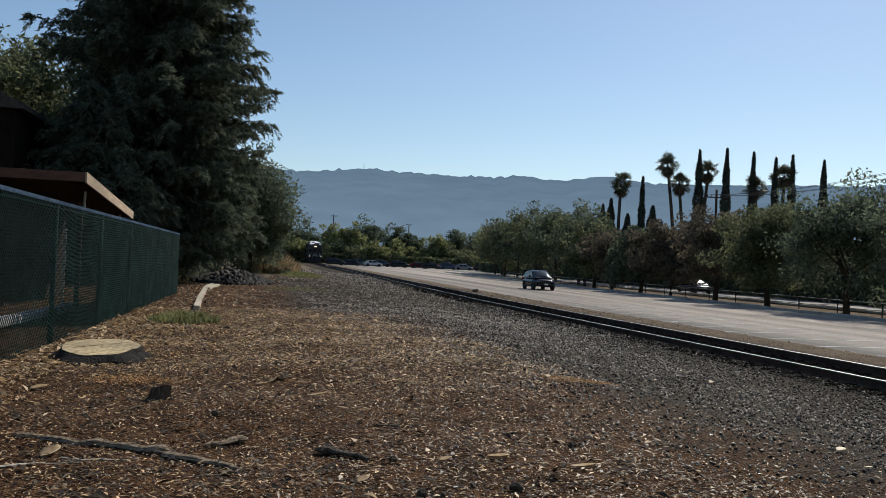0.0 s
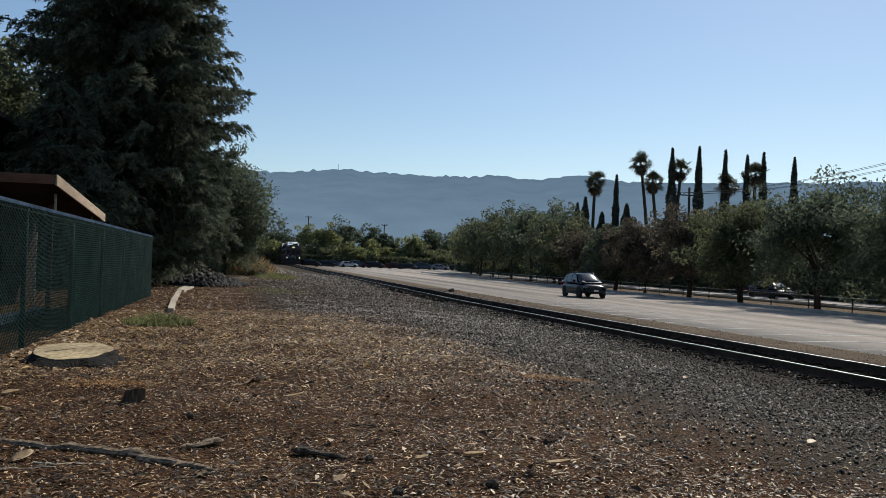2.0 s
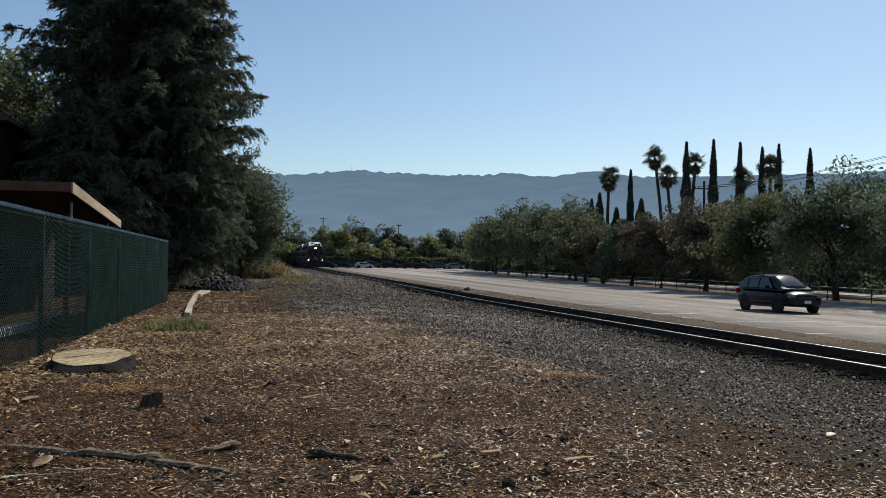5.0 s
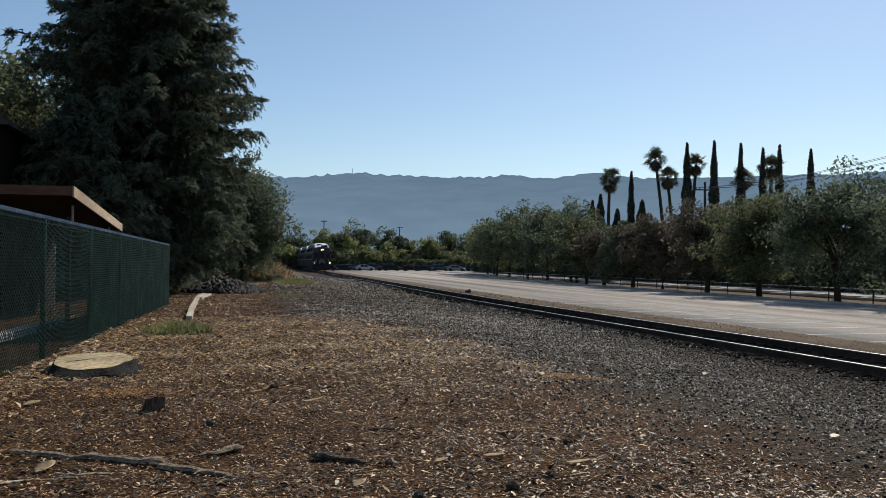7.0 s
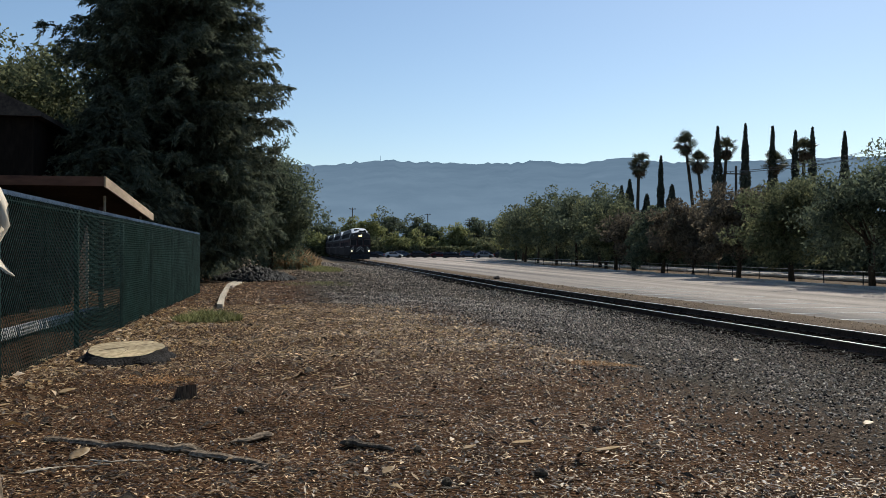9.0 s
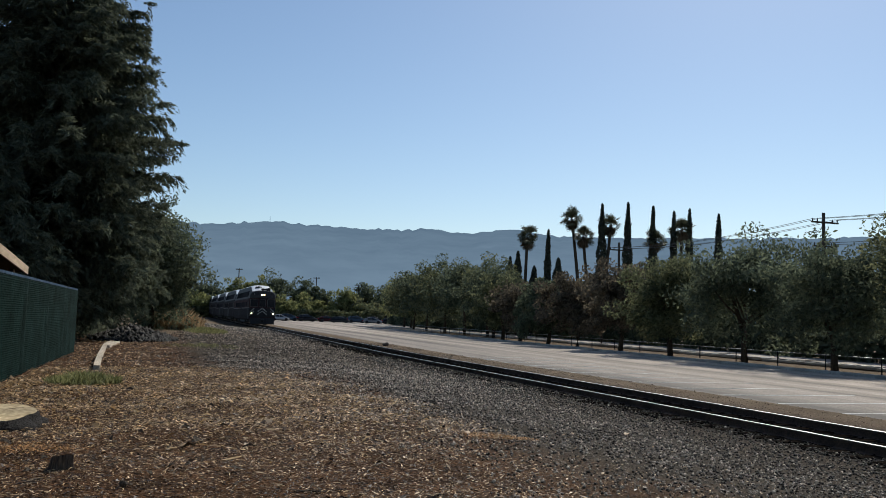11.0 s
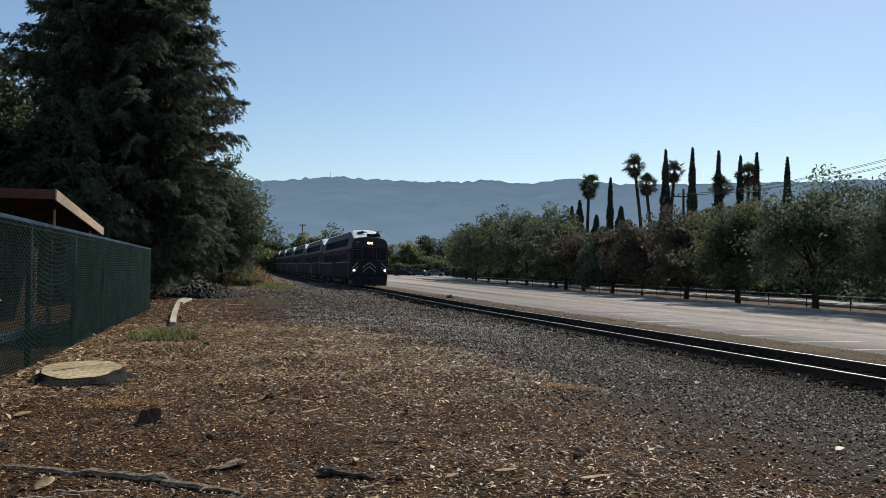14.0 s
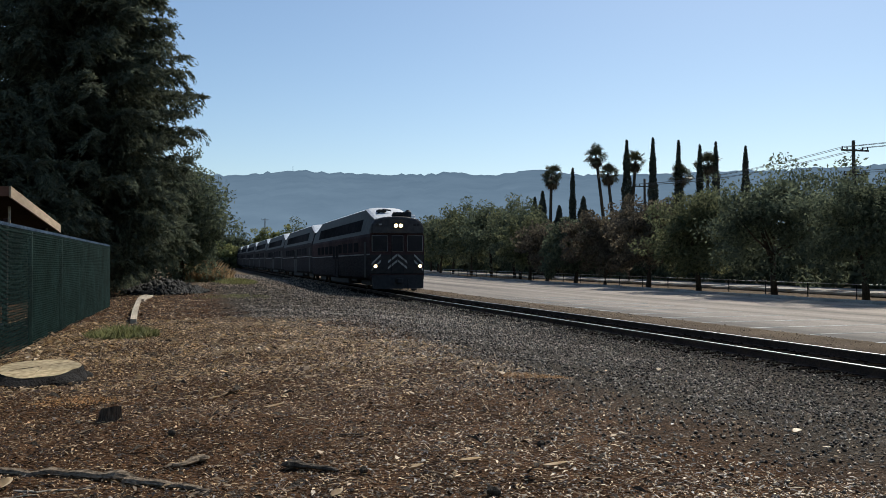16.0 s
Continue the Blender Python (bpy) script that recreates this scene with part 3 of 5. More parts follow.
        return tagged(new(name, array_mesh(name, v, tri, material)), label, category, kind="stuff")

    mul = lambda x, y: (x < border(y) + 0.3 + rng.normal(0, 0.55, len(x))) & (y < 21.5 + rng.normal(0, 0.7, len(x)))  # noqa: E731
    flakes("mulch_chips", 200000, -2.9, 5.0, 3.4, 22, 0.010, 0.036, 0.55, 1.0, CHIPS, "brown and tan wood chip mulch on the ground", "mulch", mul)
    flakes("fresh_chips", 115000, -2.7, 4.2, 8.0, 22.5, 0.016, 0.06, 0.15, 1.0, FRESH, "golden tan fresh wood chips over the mulch", "mulch", lambda x, y: mul(x, y) & (rng.uniform(0, 1, len(x)) < np.clip((y - 8.5) / 5, 0.05, 1)), 0.008)
    flakes("dirt_crumbs", 30000, 2.4, 8.5, 3.6, 14, 0.008, 0.03, 0.35, 1.0, CHIPS, "brown crumbs of bark mixed into the gravel", "mulch", lambda x, y: rng.uniform(0, 1, len(x)) < np.clip(1.25 - (x - 2.4) / 6 - (y - 4) / 14, 0.03, 1))
    flakes("far_mulch", 22000, -4.5, 0.6, 20, 42, 0.03, 0.08, 0.2, 1.0, CHIPS, "dark brown bark litter beyond the fence", "mulch", lambda x, y: x < 0.1 + rng.normal(0, 0.4, len(x)))
    flakes("mulch_slivers", 36000, -2.9, 6.5, 3.4, 21, 0.018, 0.06, 0.35, 2.2, DRY_LEAF, "pale splinters and dry leaves over the mulch", "mulch", lambda x, y: (x < border(y) + 0.3 + rng.normal(0, 0.7, len(x))), bend=0.06)
    flakes("broken_bark", 6500, -2.8, 3.8, 9.0, 22.5, 0.035, 0.075, 0.1, 1.3, DRY_LEAF, "pale golden pieces of bark over the wood chips", "bark", lambda x, y: mul(x, y), 0.012, 0.1)
    # dark bark flakes that double as the small shadows between litter clumps
    flakes("litter_and_shadow_flakes", 5200, -2.8, 4.6, 3.6, 19, 0.035, 0.085, 0.5, 1.0, BARK_DARK, "dark curled bark pieces, also marking small shadows in the mulch", "bark", lambda x, y: mul(x, y), 0.004, 0.3)
    flakes("sawdust", 5000, 3.2, 4.3, 9.5, 10.3, 0.01, 0.03, 0, 1.0, SAWDUST, "patch of orange sawdust beside the gravel", "sawdust", lambda x, y: ((x - 3.75) / 0.5) ** 2 + ((y - 9.9) / 0.34) ** 2 < rng.uniform(0.1, 1.2, len(x)), 0.012)
    flakes("rotten_wood", 4000, -1.8, -0.7, 8.7, 9.5, 0.01, 0.035, 0, 1.0, SAWDUST, "patch of orange rotten wood by the stump", "rotten wood", lambda x, y: ((x + 1.25) / 0.5) ** 2 + ((y - 9.1) / 0.3) ** 2 < rng.uniform(0.1, 1.2, len(x)), 0.015)
    flakes("leaf_litter", 1500, -2.85, -1.6, 5.5, 18, 0.07, 0.13, 0.2, 1.0, DRY_LEAF, "drift of dry pale leaves along the fence", "leaves", lambda x, y: x < -2.2 + rng.normal(0, 0.25, len(x)))


build_ground()
build_lot()
build_track()
build_ridge()
build_loose_ground()


# ---- trees ----
def trunk_limbs(parent, height, r, rng, lean=0.0, limbs=5, spread=2.0, material=None):
    pts = [(lean * k * k * 0.3 + rng.uniform(-.05, .05) * k, rng.uniform(-.05, .05) * k, height * k / 4 - 0.1) for k in range(5)]
    part("trunk", Geo().tube(pts, [r * 1.25, r, r * 0.85, r * 0.65, r * 0.4], 10), material or BARK_DARK, parent, smooth=True)
    for n in range(limbs):
        a, z = 6.28 * n / limbs + rng.uniform(-.4, .4), height * rng.uniform(0.45, 0.95)
        d = Vector((math.cos(a), math.sin(a), 0.75))
        p = [Vector((0, 0, z)), Vector((0, 0, z)) + d * spread * 0.5, Vector((0, 0, z)) + d * spread + Vector((0, 0, 0.4))]
        part("limb", Geo().tube(p, [r * 0.5, r * 0.33, r * 0.12], 6), material or BARK_DARK, parent, smooth=True)


def broad_crown(seed, rx, ry, rz, clumps, leaves, size, material, skirt=0.0):
    rng = np.random.default_rng(seed)
    d = rng.normal(size=(clumps, 3))
    d /= np.linalg.norm(d, axis=1, keepdims=True)
    d[:, 2] = np.where(d[:, 2] < -0.5 + skirt * -0.4, -d[:, 2] * 0.5, d[:, 2])
    lump = 1 + 0.2 * np.sin(3 * np.arctan2(d[:, 1], d[:, 0]) + seed) * np.sin(2.5 * d[:, 2] + seed * 1.7)
    c = d * lump[:, None] * rng.uniform(0.35, 1.0, (clumps, 1)) * np.array([rx, ry, rz]) * rng.uniform(0.85, 1.18, (clumps, 1))
    r = rng.uniform(0.15, 0.31, clumps) * (rx + rz) / 2
    k = rng.integers(0, clumps, leaves)
    q = rng.normal(size=(leaves, 3))
    q /= np.linalg.norm(q, axis=1, keepdims=True)
    p = c[k] + q * (r[k] * rng.uniform(0.3, 1.1, leaves) ** 0.6)[:, None] * np.array([1.1, 1.1, 0.8])
    v, f = sheets(p, size, rng, 1.3)
    return array_mesh("crown", v, f, material)


def broad_tree(name, label, at, height, r, material, seed, leaves=9000, size=0.16, trunk=0.16, bole=0.35, group="", clumps=70, skirt=0.0):
    t = thing(name, label, "tree", at, (seed * 47) % 360, group)
    rng = random.Random(seed)
    h = height * bole
    trunk_limbs(t, height * 0.62, trunk, rng, 0.2, 5, r * 0.6)
    ob = part("crown", broad_crown(seed, r, r * 0.95, (height - h) / 2, clumps, leaves, size, material, skirt), material, t)
    ob.matrix_basis = pose(0, 0, h + (height - h) / 2)
    return t


def bough_reach(z, height, r0):
    """How far the boughs reach at a height: widest in the lower third, tapering to the tip."""
    return r0 * min(1.0, ((1 - z / height) / 0.62) ** 0.85) * (0.55 + 0.45 * min(1.0, z / 3.5))


def conifer_boughs(seed, height, r0, bare, step, around, lopsided):
    """Start height, direction, length and rise of each bough, in loose whorls."""
    rng = random.Random(seed)
    out, z = [], bare
    while z < height - 0.3:
        turn = rng.uniform(0, 6.283)
        for k in range(around):
            a = turn + 6.283 * k / around + rng.gauss(0, 0.22)
            thin = 1.0 if not lopsided or math.cos(a) > -0.2 else 0.62 if 6.5 < z < 10.5 else 0.76 if z > 12.2 else 1.0
            ln = bough_reach(z, height, r0) * thin * rng.choice((0.68, 0.78, 0.86, 0.9, 0.94, 0.97, 1.04))
            out.append((z + rng.uniform(-0.2, 0.2), a, ln, rng.uniform(0.02, 0.2)))
        z += step * rng.uniform(0.8, 1.2)
    return out


def bough_line(u, ln, rise):
    """Distance from the trunk and height along a bough: out, drooping, with a lifted tip."""
    return u * ln, rise * u * ln - 0.24 * ln * u * u + 0.1 * ln * np.clip(u - 0.7, 0, 1) / 0.3


def conifer_mesh(seed, height, boughs, material, blade=0.1, sprays=30, needles=20, sparse=99.0):
    """Flat needle sprays standing off both sides of every bough and hanging from it."""
    rng = np.random.default_rng(seed)
    cs, ds, us = [], [], []
    for z, a, ln, rise in boughs:
        m = max(8, int(sprays * (0.35 + 0.65 * min(1, ln / 5)) * (1.0 if z < sparse else 0.22)))
        u = np.sort(rng.uniform(0.08, 1.0, m) ** 0.68)
        r, dz = bough_line(u, ln, rise)
        side = np.where(np.arange(m) % 2, 1, -1) * rng.uniform(0.5, 1.15, m)
        sl = (0.17 * ln * (1.08 - u) + 0.32) * rng.uniform(0.6, 1.25, m)
        dirs = np.stack([np.cos(a + side), np.sin(a + side), rng.uniform(-1.25, 0.25, m)], -1)
        base = np.stack([r * np.cos(a), r * np.sin(a), z + dz], -1)
        v = rng.uniform(0.02, 1.0, (m, needles, 1))
        p = base[:, None] + dirs[:, None] * sl[:, None, None] * v
        p[..., 2] -= 0.18 * sl[:, None] * v[..., 0] ** 2
        p += rng.normal(0, 0.05, p.shape)
        fan = dirs[:, None] + rng.normal(0, 0.42, (m, needles, 3))
        cs.append(p.reshape(-1, 3)), ds.append(fan.reshape(-1, 3)), us.append(np.repeat(u, needles))
    p, d = np.concatenate(cs), np.concatenate(ds)
    p[:, 2] = np.maximum(p[:, 2], 0.2)
    d /= np.linalg.norm(d, axis=1, keepdims=True)
    w = np.cross(d, rng.normal(size=d.shape))
    w /= np.linalg.norm(w, axis=1, keepdims=True) + 1e-9
    s = blade * rng.uniform(0.6, 1.4, (len(p), 1)) * (1.75 - 0.75 * np.concatenate(us)[:, None])
    d, w = d * s, w * s * 0.3
    vs = np.stack([p - d + w, p - d - w, p + d], 1).reshape(-1, 3)
    return array_mesh("crown", vs, np.arange(len(vs)).reshape(-1, 3), material)


def conifer(at, height, r0, seed, label, bare=0.6, blade=0.1, step=0.42, around=10, sprays=30, sparse=99.0):
    t = thing("conifer", label, "tree", at, 0, "dark conifers beside the track")
    part("trunk", Geo().tube([(0, 0, -0.2), (0.05, 0, height * 0.4), (0, 0, height * 0.97)], [0.5 * r0 / 5, 0.33 * r0 / 5, 0.04], 10), BARK_DARK, t, smooth=True)
    boughs = conifer_boughs(seed, height, r0, bare, step, around, sparse < 50)
    for z, a, ln, rise in boughs[::9]:
        pts = []
        for u in (0.0, 0.25, 0.5, 0.75, 0.95):
            r, dz = bough_line(u, ln, rise)
            pts.append((r * math.cos(a), r * math.sin(a), z + float(dz)))
        part("limb", Geo().tube(pts, [0.07, 0.05, 0.035, 0.022, 0.01], 5), BARK_DARK, t, smooth=True)
    part("crown", conifer_mesh(seed, height, boughs, CONIFER, blade, sprays, sparse=sparse), CONIFER, t)
    return t


conifer((-5.6, 42.0, 0.0), 26.0, 5.6, 3, "tall dark green conifer with drooping boughs beside the track", 1.4, 0.1, 0.38, 11, 48, 15.5)
conifer((-7.1, 36.6, 0.0), 8.2, 3.4, 8, "dark conifer behind the brown shed", 0.6, 0.1, 0.36, 9, 20)
conifer((-5.4, 55.0, 0.1), 9.5, 4.0, 5, "dark conifer standing behind the tallest one", 0.4, 0.14, 0.45, 9, 16)
broad_tree("broadleaf_tree", "dark rounded tree at the end of the conifers beside dry grass", (-1.2, 62, 0.1), 8.6, 3.3, LEAF, 21, 30000, 0.095, bole=-0.06, clumps=190, skirt=1.2)
broad_tree("broadleaf_tree", "bushy dark green tree among the conifers", (-3.4, 56, 0.1), 6.8, 3.0, LEAF, 22, 14000, 0.1, bole=-0.05, skirt=1.2)
broad_tree("broadleaf_tree", "olive green broadleaf tree behind the brown house", (-14.2, 46.5, 0), 12.1, 5.4, LEAF_OLIVE, 23, 34000, 0.115, 0.3, 0.3, clumps=150)
broad_tree("broadleaf_tree", "dense dark tree behind the shed", (-9.0, 44.0, 0), 9.0, 4.0, LEAF, 24, 18000, 0.1, 0.25, 0.08)

rr = random.Random(77)
ROW = "trees along the street"
spec = [  # y, x, height, radius, kind: the first ten stand right at the edge of the lot
    (24.5, 33.5, 8.6, 3.6, 1), (30.7, 33.3, 9.0, 3.2, 1), (37.4, 33.3, 6.9, 3.6, 0), (44.7, 33.2, 7.7, 4.2, 0), (53, 33.3, 7.0, 3.5, 1), (60, 33.3, 6.8, 3.4, 2), (67.6, 33.4, 6.1, 3.3, 2), (73.8, 33.5, 5.9, 3.1, 0), (81, 33.7, 5.9, 3.2, 2), (87.5, 34.4, 6.8, 3.4, 1),
    (93.5, 35.6, 8.8, 3.8, 0), (101, 37.7, 9.6, 4.2, 1), (109, 37.4, 9.6, 4.5, 0), (117, 37.2, 9.8, 4.6, 1), (125.5, 37.0, 10.0, 4.8, 0), (134, 37.4, 9.4, 4.6, 1), (144, 39.7, 9.2, 4.7, 0), (154, 41.2, 9.0, 4.5, 3)]
kinds = (LEAF, LEAF_OLIVE, LEAF_RUST, LEAF_YELLOW)
for n, (y, x, h, r, k) in enumerate(spec):
    words = ("dark green", "olive green", "reddish brown tinged", "yellow green")[k]
    broad_tree("street_tree", f"{words} broadleaf street tree at the edge of the lot", (x, y, LOT + float(grade(y))), h, r, kinds[k], 100 + n, 20000 if y < 80 else 10000, 0.056 + 0.0008 * y, 0.17, 0.13, ROW, 130, 1.0)
BACK = "trees behind the street"
for n in range(15):
    y, x = 34 + n * 8.5, 54 + rr.uniform(-2, 4)
    h = rr.uniform(6.5, 8.6) + (1.2 if y < 60 else 0)
    broad_tree("garden_tree", "dense dark green tree in the gardens behind the street", (x, y, LOT + float(grade(y))), h, rr.uniform(4.0, 5.0), kinds[rr.choice((0, 0, 1))], 140 + n, 5200, 0.2, 0.2, 0.05, BACK)
FAR = "far trees beyond the parked cars"
for n in range(17):
    x = -22 + n * 6.1 + rr.uniform(-1.5, 1.5)
    y = 232 + rr.uniform(-6, 8)
    h = rr.uniform(8.5, 11.5) + (2.0 if n in (7, 8) else 0)
    broad_tree("distant_tree", "yellow green tree beyond the far end of the lot", (x, y, 0.3), h, rr.uniform(3.4, 4.6), kinds[rr.choice((3, 3, 1, 0))], 170 + n, 3600, 0.26, 0.25, 0.0, FAR)
for n in range(18):
    broad_tree("distant_tree", "low bushy yellow green tree beyond the lot", (-24 + n * 6.3 + rr.uniform(-1, 1), 224 + rr.uniform(-3, 3), 0.2), rr.uniform(5.0, 7.0), rr.uniform(4.2, 5.0), kinds[rr.choice((3, 3, 1))], 200 + n, 2600, 0.3, 0.2, -0.12, FAR)


def hedge(name, label, x0, x1, y0, y1, h, n, material, seed, size=0.2):
    rng = np.random.default_rng(seed)
    x, y = rng.uniform(x0, x1, n), rng.uniform(y0, y1, n)
    top = h * (0.75 + 0.25 * np.sin(y * 0.31 + seed) * np.sin(y * 0.117) + 0.12 * np.sin(y * 1.3))
    p = np.stack([x + rng.normal(0, 0.25, n), y, LOT - 0.05 + grade(y) + top * rng.uniform(0, 1, n) ** 0.8], -1)
    v, f = sheets(p, size, rng, 1.3)
    tagged(new(name, array_mesh(name, v, f, material)), label, "hedge", kind="stuff")


hedge("hedge", "long dark overgrown hedge along the street", 46.8, 48.8, -10, 190, 5.4, 52000, LEAF, 61, 0.3)
hedge("undergrowth", "dark shrubs under the conifers behind the fence", -9.5, -3.3, 40, 60, 3.9, 26000, CONIFER, 67, 0.085)
hedge("far_hedge", "dark shrubs beyond the parked cars", -30, 95, 218, 221, 3.6, 15000, LEAF_OLIVE, 63, 0.4)


def cypress(at, height, r, seed):
    rng = np.random.default_rng(seed)
    t = thing("cypress", "slender dark columnar cypress tree", "tree", at, 0, "cypresses and palms on the skyline")
    part("trunk", Geo().tube([(0, 0, -0.3), (0, 0, height * 0.9)], [0.22, 0.05], 7), BARK_DARK, t)
    n = 6500
    u = rng.uniform(0, 1, n) ** 0.8
    rad = r * np.clip(np.minimum(u * 7, 1.0), 0, 1) * (1 - u) ** 0.62 * (1 + 0.14 * np.sin(u * 31 + seed)) * rng.uniform(0.55, 1.05, n)
    a = rng.uniform(0, 6.283, n)
    p = np.stack([rad * np.cos(a) + 0.3 * np.clip(u - 0.85, 0, 1), rad * np.sin(a), u * height], -1)
    v, f = sheets(p, 0.11, rng, 1.8, droop=-1.6)
    part("crown", array_mesh("crown", v, f, CYPRESS), CYPRESS, t)


def palm(at, height, seed, lean=0.0, skirt=1.6):
    rng = np.random.default_rng(seed)
    t = thing("fan_palm", "tall fan palm with a shaggy brown skirt", "palm tree", at, 0, "cypresses and palms on the skyline")
    pts = [(lean * (k / 6) ** 1.5, 0, height * k / 6 - (0.3 if k == 0 else 0)) for k in range(7)]
    part("trunk", Geo().tube(pts, [0.34, 0.28, 0.25, 0.23, 0.21, 0.2, 0.2], 9), BARK_DARK, t, smooth=True)
    tip = Vector(pts[-1])

    def fans(name, count, lo, hi, ln, material):
        vs, fs = [], []
        for _ in range(count):
            a, e = rng.uniform(0, 6.283), rng.uniform(lo, hi)
            d = Vector((math.cos(a) * math.cos(e), math.sin(a) * math.cos(e), math.sin(e)))
            side = d.cross(Vector((0, 0, 1))).normalized()
            side = Matrix.Rotation(rng.uniform(-1.3, 1.3), 3, d) @ side
            up = side.cross(d)
            stem = ln * rng.uniform(0.08, 0.6)
            hub = tip + d * stem
            o = len(vs)
            vs += [tip - side * 0.03, tip + side * 0.03, hub]
            fs.append((o, o + 1, o + 2))
            for b in np.linspace(-1.15, 1.15, 13):
                dd = (d * math.cos(b) + side * math.sin(b)).normalized()
                q = hub + dd * ln * 0.55 * rng.uniform(0.85, 1.1) - Vector((0, 0, 0.22)) * ln * abs(b) * 0.5
                w = dd.cross(up).normalized() * 0.042
                o = len(vs)
                vs += [hub - w * 0.4, hub + dd * ln * 0.3 - w, q, hub + dd * ln * 0.3 + w]
                fs.append((o, o + 1, o + 2, o + 3))
        g = Geo()
        g.v, g.f = [tuple(p) for p in vs], fs
        me = bpy.data.meshes.new(name)
        me.from_pydata(g.v, [], g.f)
        me.materials.append(material)
        part(name, me, material, t)

    fans("crown", 40, -0.75, 1.5, 1.85, PALM)
    fans("skirt", 26, -1.5, -1.15, skirt * 0.95, PALM_DEAD)


for n, (x, y, z, ln, sk) in enumerate(((46.75, 110.5, 13.4, 0.3, 2.0), (52.25, 108.0, 16.0, -1.6, 1.9), (53.64, 107.3, 13.6, -1.2, 1.7), (57.0, 105.6, 15.2, 1.0, 1.8), (62.1, 102.7, 13.2, 0.5, 1.9), (65.1, 100.8, 14.6, 0.4, 1.9))):
    palm((x - ln, y, -0.2), z + 0.1, 300 + n, ln, sk)
for n, (x, y, z, r) in enumerate(((49.4, 109.4, 14.2, 0.75), (55.96, 106.2, 17.9, 1.1), (58.98, 104.5, 18.1, 1.0), (61.86, 102.8, 17.6, 0.95), (64.2, 101.4, 16.9, 0.85), (65.9, 100.3, 17.2, 0.85), (69.0, 98.2, 16.5, 0.95),
                               (44.6, 111.4, 10.3, 1.1), (45.6, 111.0, 11.1, 1.2), (50.7, 108.8, 10.3, 1.5), (47.2, 109, 9.0, 1.3))):
    cypress((x, y, -0.2), z + 0.3, r * 1.08, 320 + n)


# ---- poles and wires ----
def utility_pole(at, height, arms, seed):
    t = thing("utility_pole", "tall dark wooden utility pole with crossarms", "utility pole", at, 0, "utility poles")
    part("post", Geo().tube([(0, 0, -0.5), (0, 0, height)], [0.19, 0.13], 10), POLE_WOOD, t, smooth=True)
    for z, w in arms:
        arm = part("crossarm", Geo().box((0, -0.16, z), (w, 0.11, 0.13), 0.01), POLE_WOOD, t)
        for k in (-1, -0.62, 0.62, 1):
            part("insulator", Geo().tube([(k * w * 0.46, -0.16, z + 0.06), (k * w * 0.46, -0.16, z + 0.15), (k * w * 0.46, -0.16, z + 0.28)], [0.03, 0.06, 0.04], 7), BLACK_TRIM, arm)
    return t


utility_pole((49.4, 56.5, -0.5), 11.4, ((10.6, 2.6), (8.7, 2.2)), 1)
utility_pole((49.4, 89.5, -0.25), 11.3, ((10.4, 2.6),), 2)
utility_pole((17.4, 239.4, 0.5), 13.3, ((12.9, 1.8), (10.6, 1.6)), 3)
utility_pole((38.1, 237.0, 0.5), 11.7, ((11.4, 1.7),), 4)
utility_pole((49.5, 234.9, 0.5), 10.1, ((9.8, 2.4), (8.6, 2.2)), 5)


def cable(a, b, sag, r=0.018):
    pts = [Vector(a).lerp(Vector(b), k / 14) - Vector((0, 0, sag * 4 * (k / 14) * (1 - k / 14))) for k in range(15)]
    tagged(new("overhead_cable", Geo().tube(pts, r, 4, False).mesh("overhead_cable", CABLE)), "thin black overhead cable between utility poles", "cable", "overhead cables")


for dx in (-1.2, -0.75, 0.75, 1.2):
    cable((49.4 + dx, 56.3, 10.35), (49.4 + dx, 89.3, 10.4), 0.55)
    cable((49.4 + dx, 56.3, 10.35), (49.4 + dx, 15.0, 10.4), 0.7)
for dx in (-1.0, 1.0):
    cable((49.4 + dx, 56.3, 8.4), (49.4 + dx, 15, 8.3), 0.6)
cable((47.0, 20, 5.6), (46.0, 60, 5.7), 0.35, 0.022)


def street_lamp(x, y, z):
    t = thing("street_lamp", "slim street lamp standing among the street trees", "street lamp", (x, y, LOT), 0, "street lamps")
    z -= LOT
    part("pole", Geo().tube([(1.6, 0, -0.1), (1.6, 0, z - 0.3), (1.3, 0, z + 0.05), (0.5, 0, z + 0.1)], [0.09, 0.06, 0.05, 0.04], 8), POLE_WOOD, t)
    part("lamp_head", Geo().box((0.1, 0, z + 0.08), (0.75, 0.3, 0.14), 0.05), WHITE_ROOF, t, "pale lamp head")


for row in ((38.6, 101.9, 7.1), (38.6, 76.1, 5.9), (38.6, 54.0, 6.2)):
    street_lamp(*row)

litter = thing("litter_bundle", "small reddish brown bundle lying beside the rail", "litter", (13.3, 54.5, -0.4))
part("bundle", Geo().box((0, 0, 0.09), (0.34, 0.5, 0.18), 0.07).box((0.12, 0.18, 0.16), (0.2, 0.24, 0.12), 0.05), ROOFING, litter)


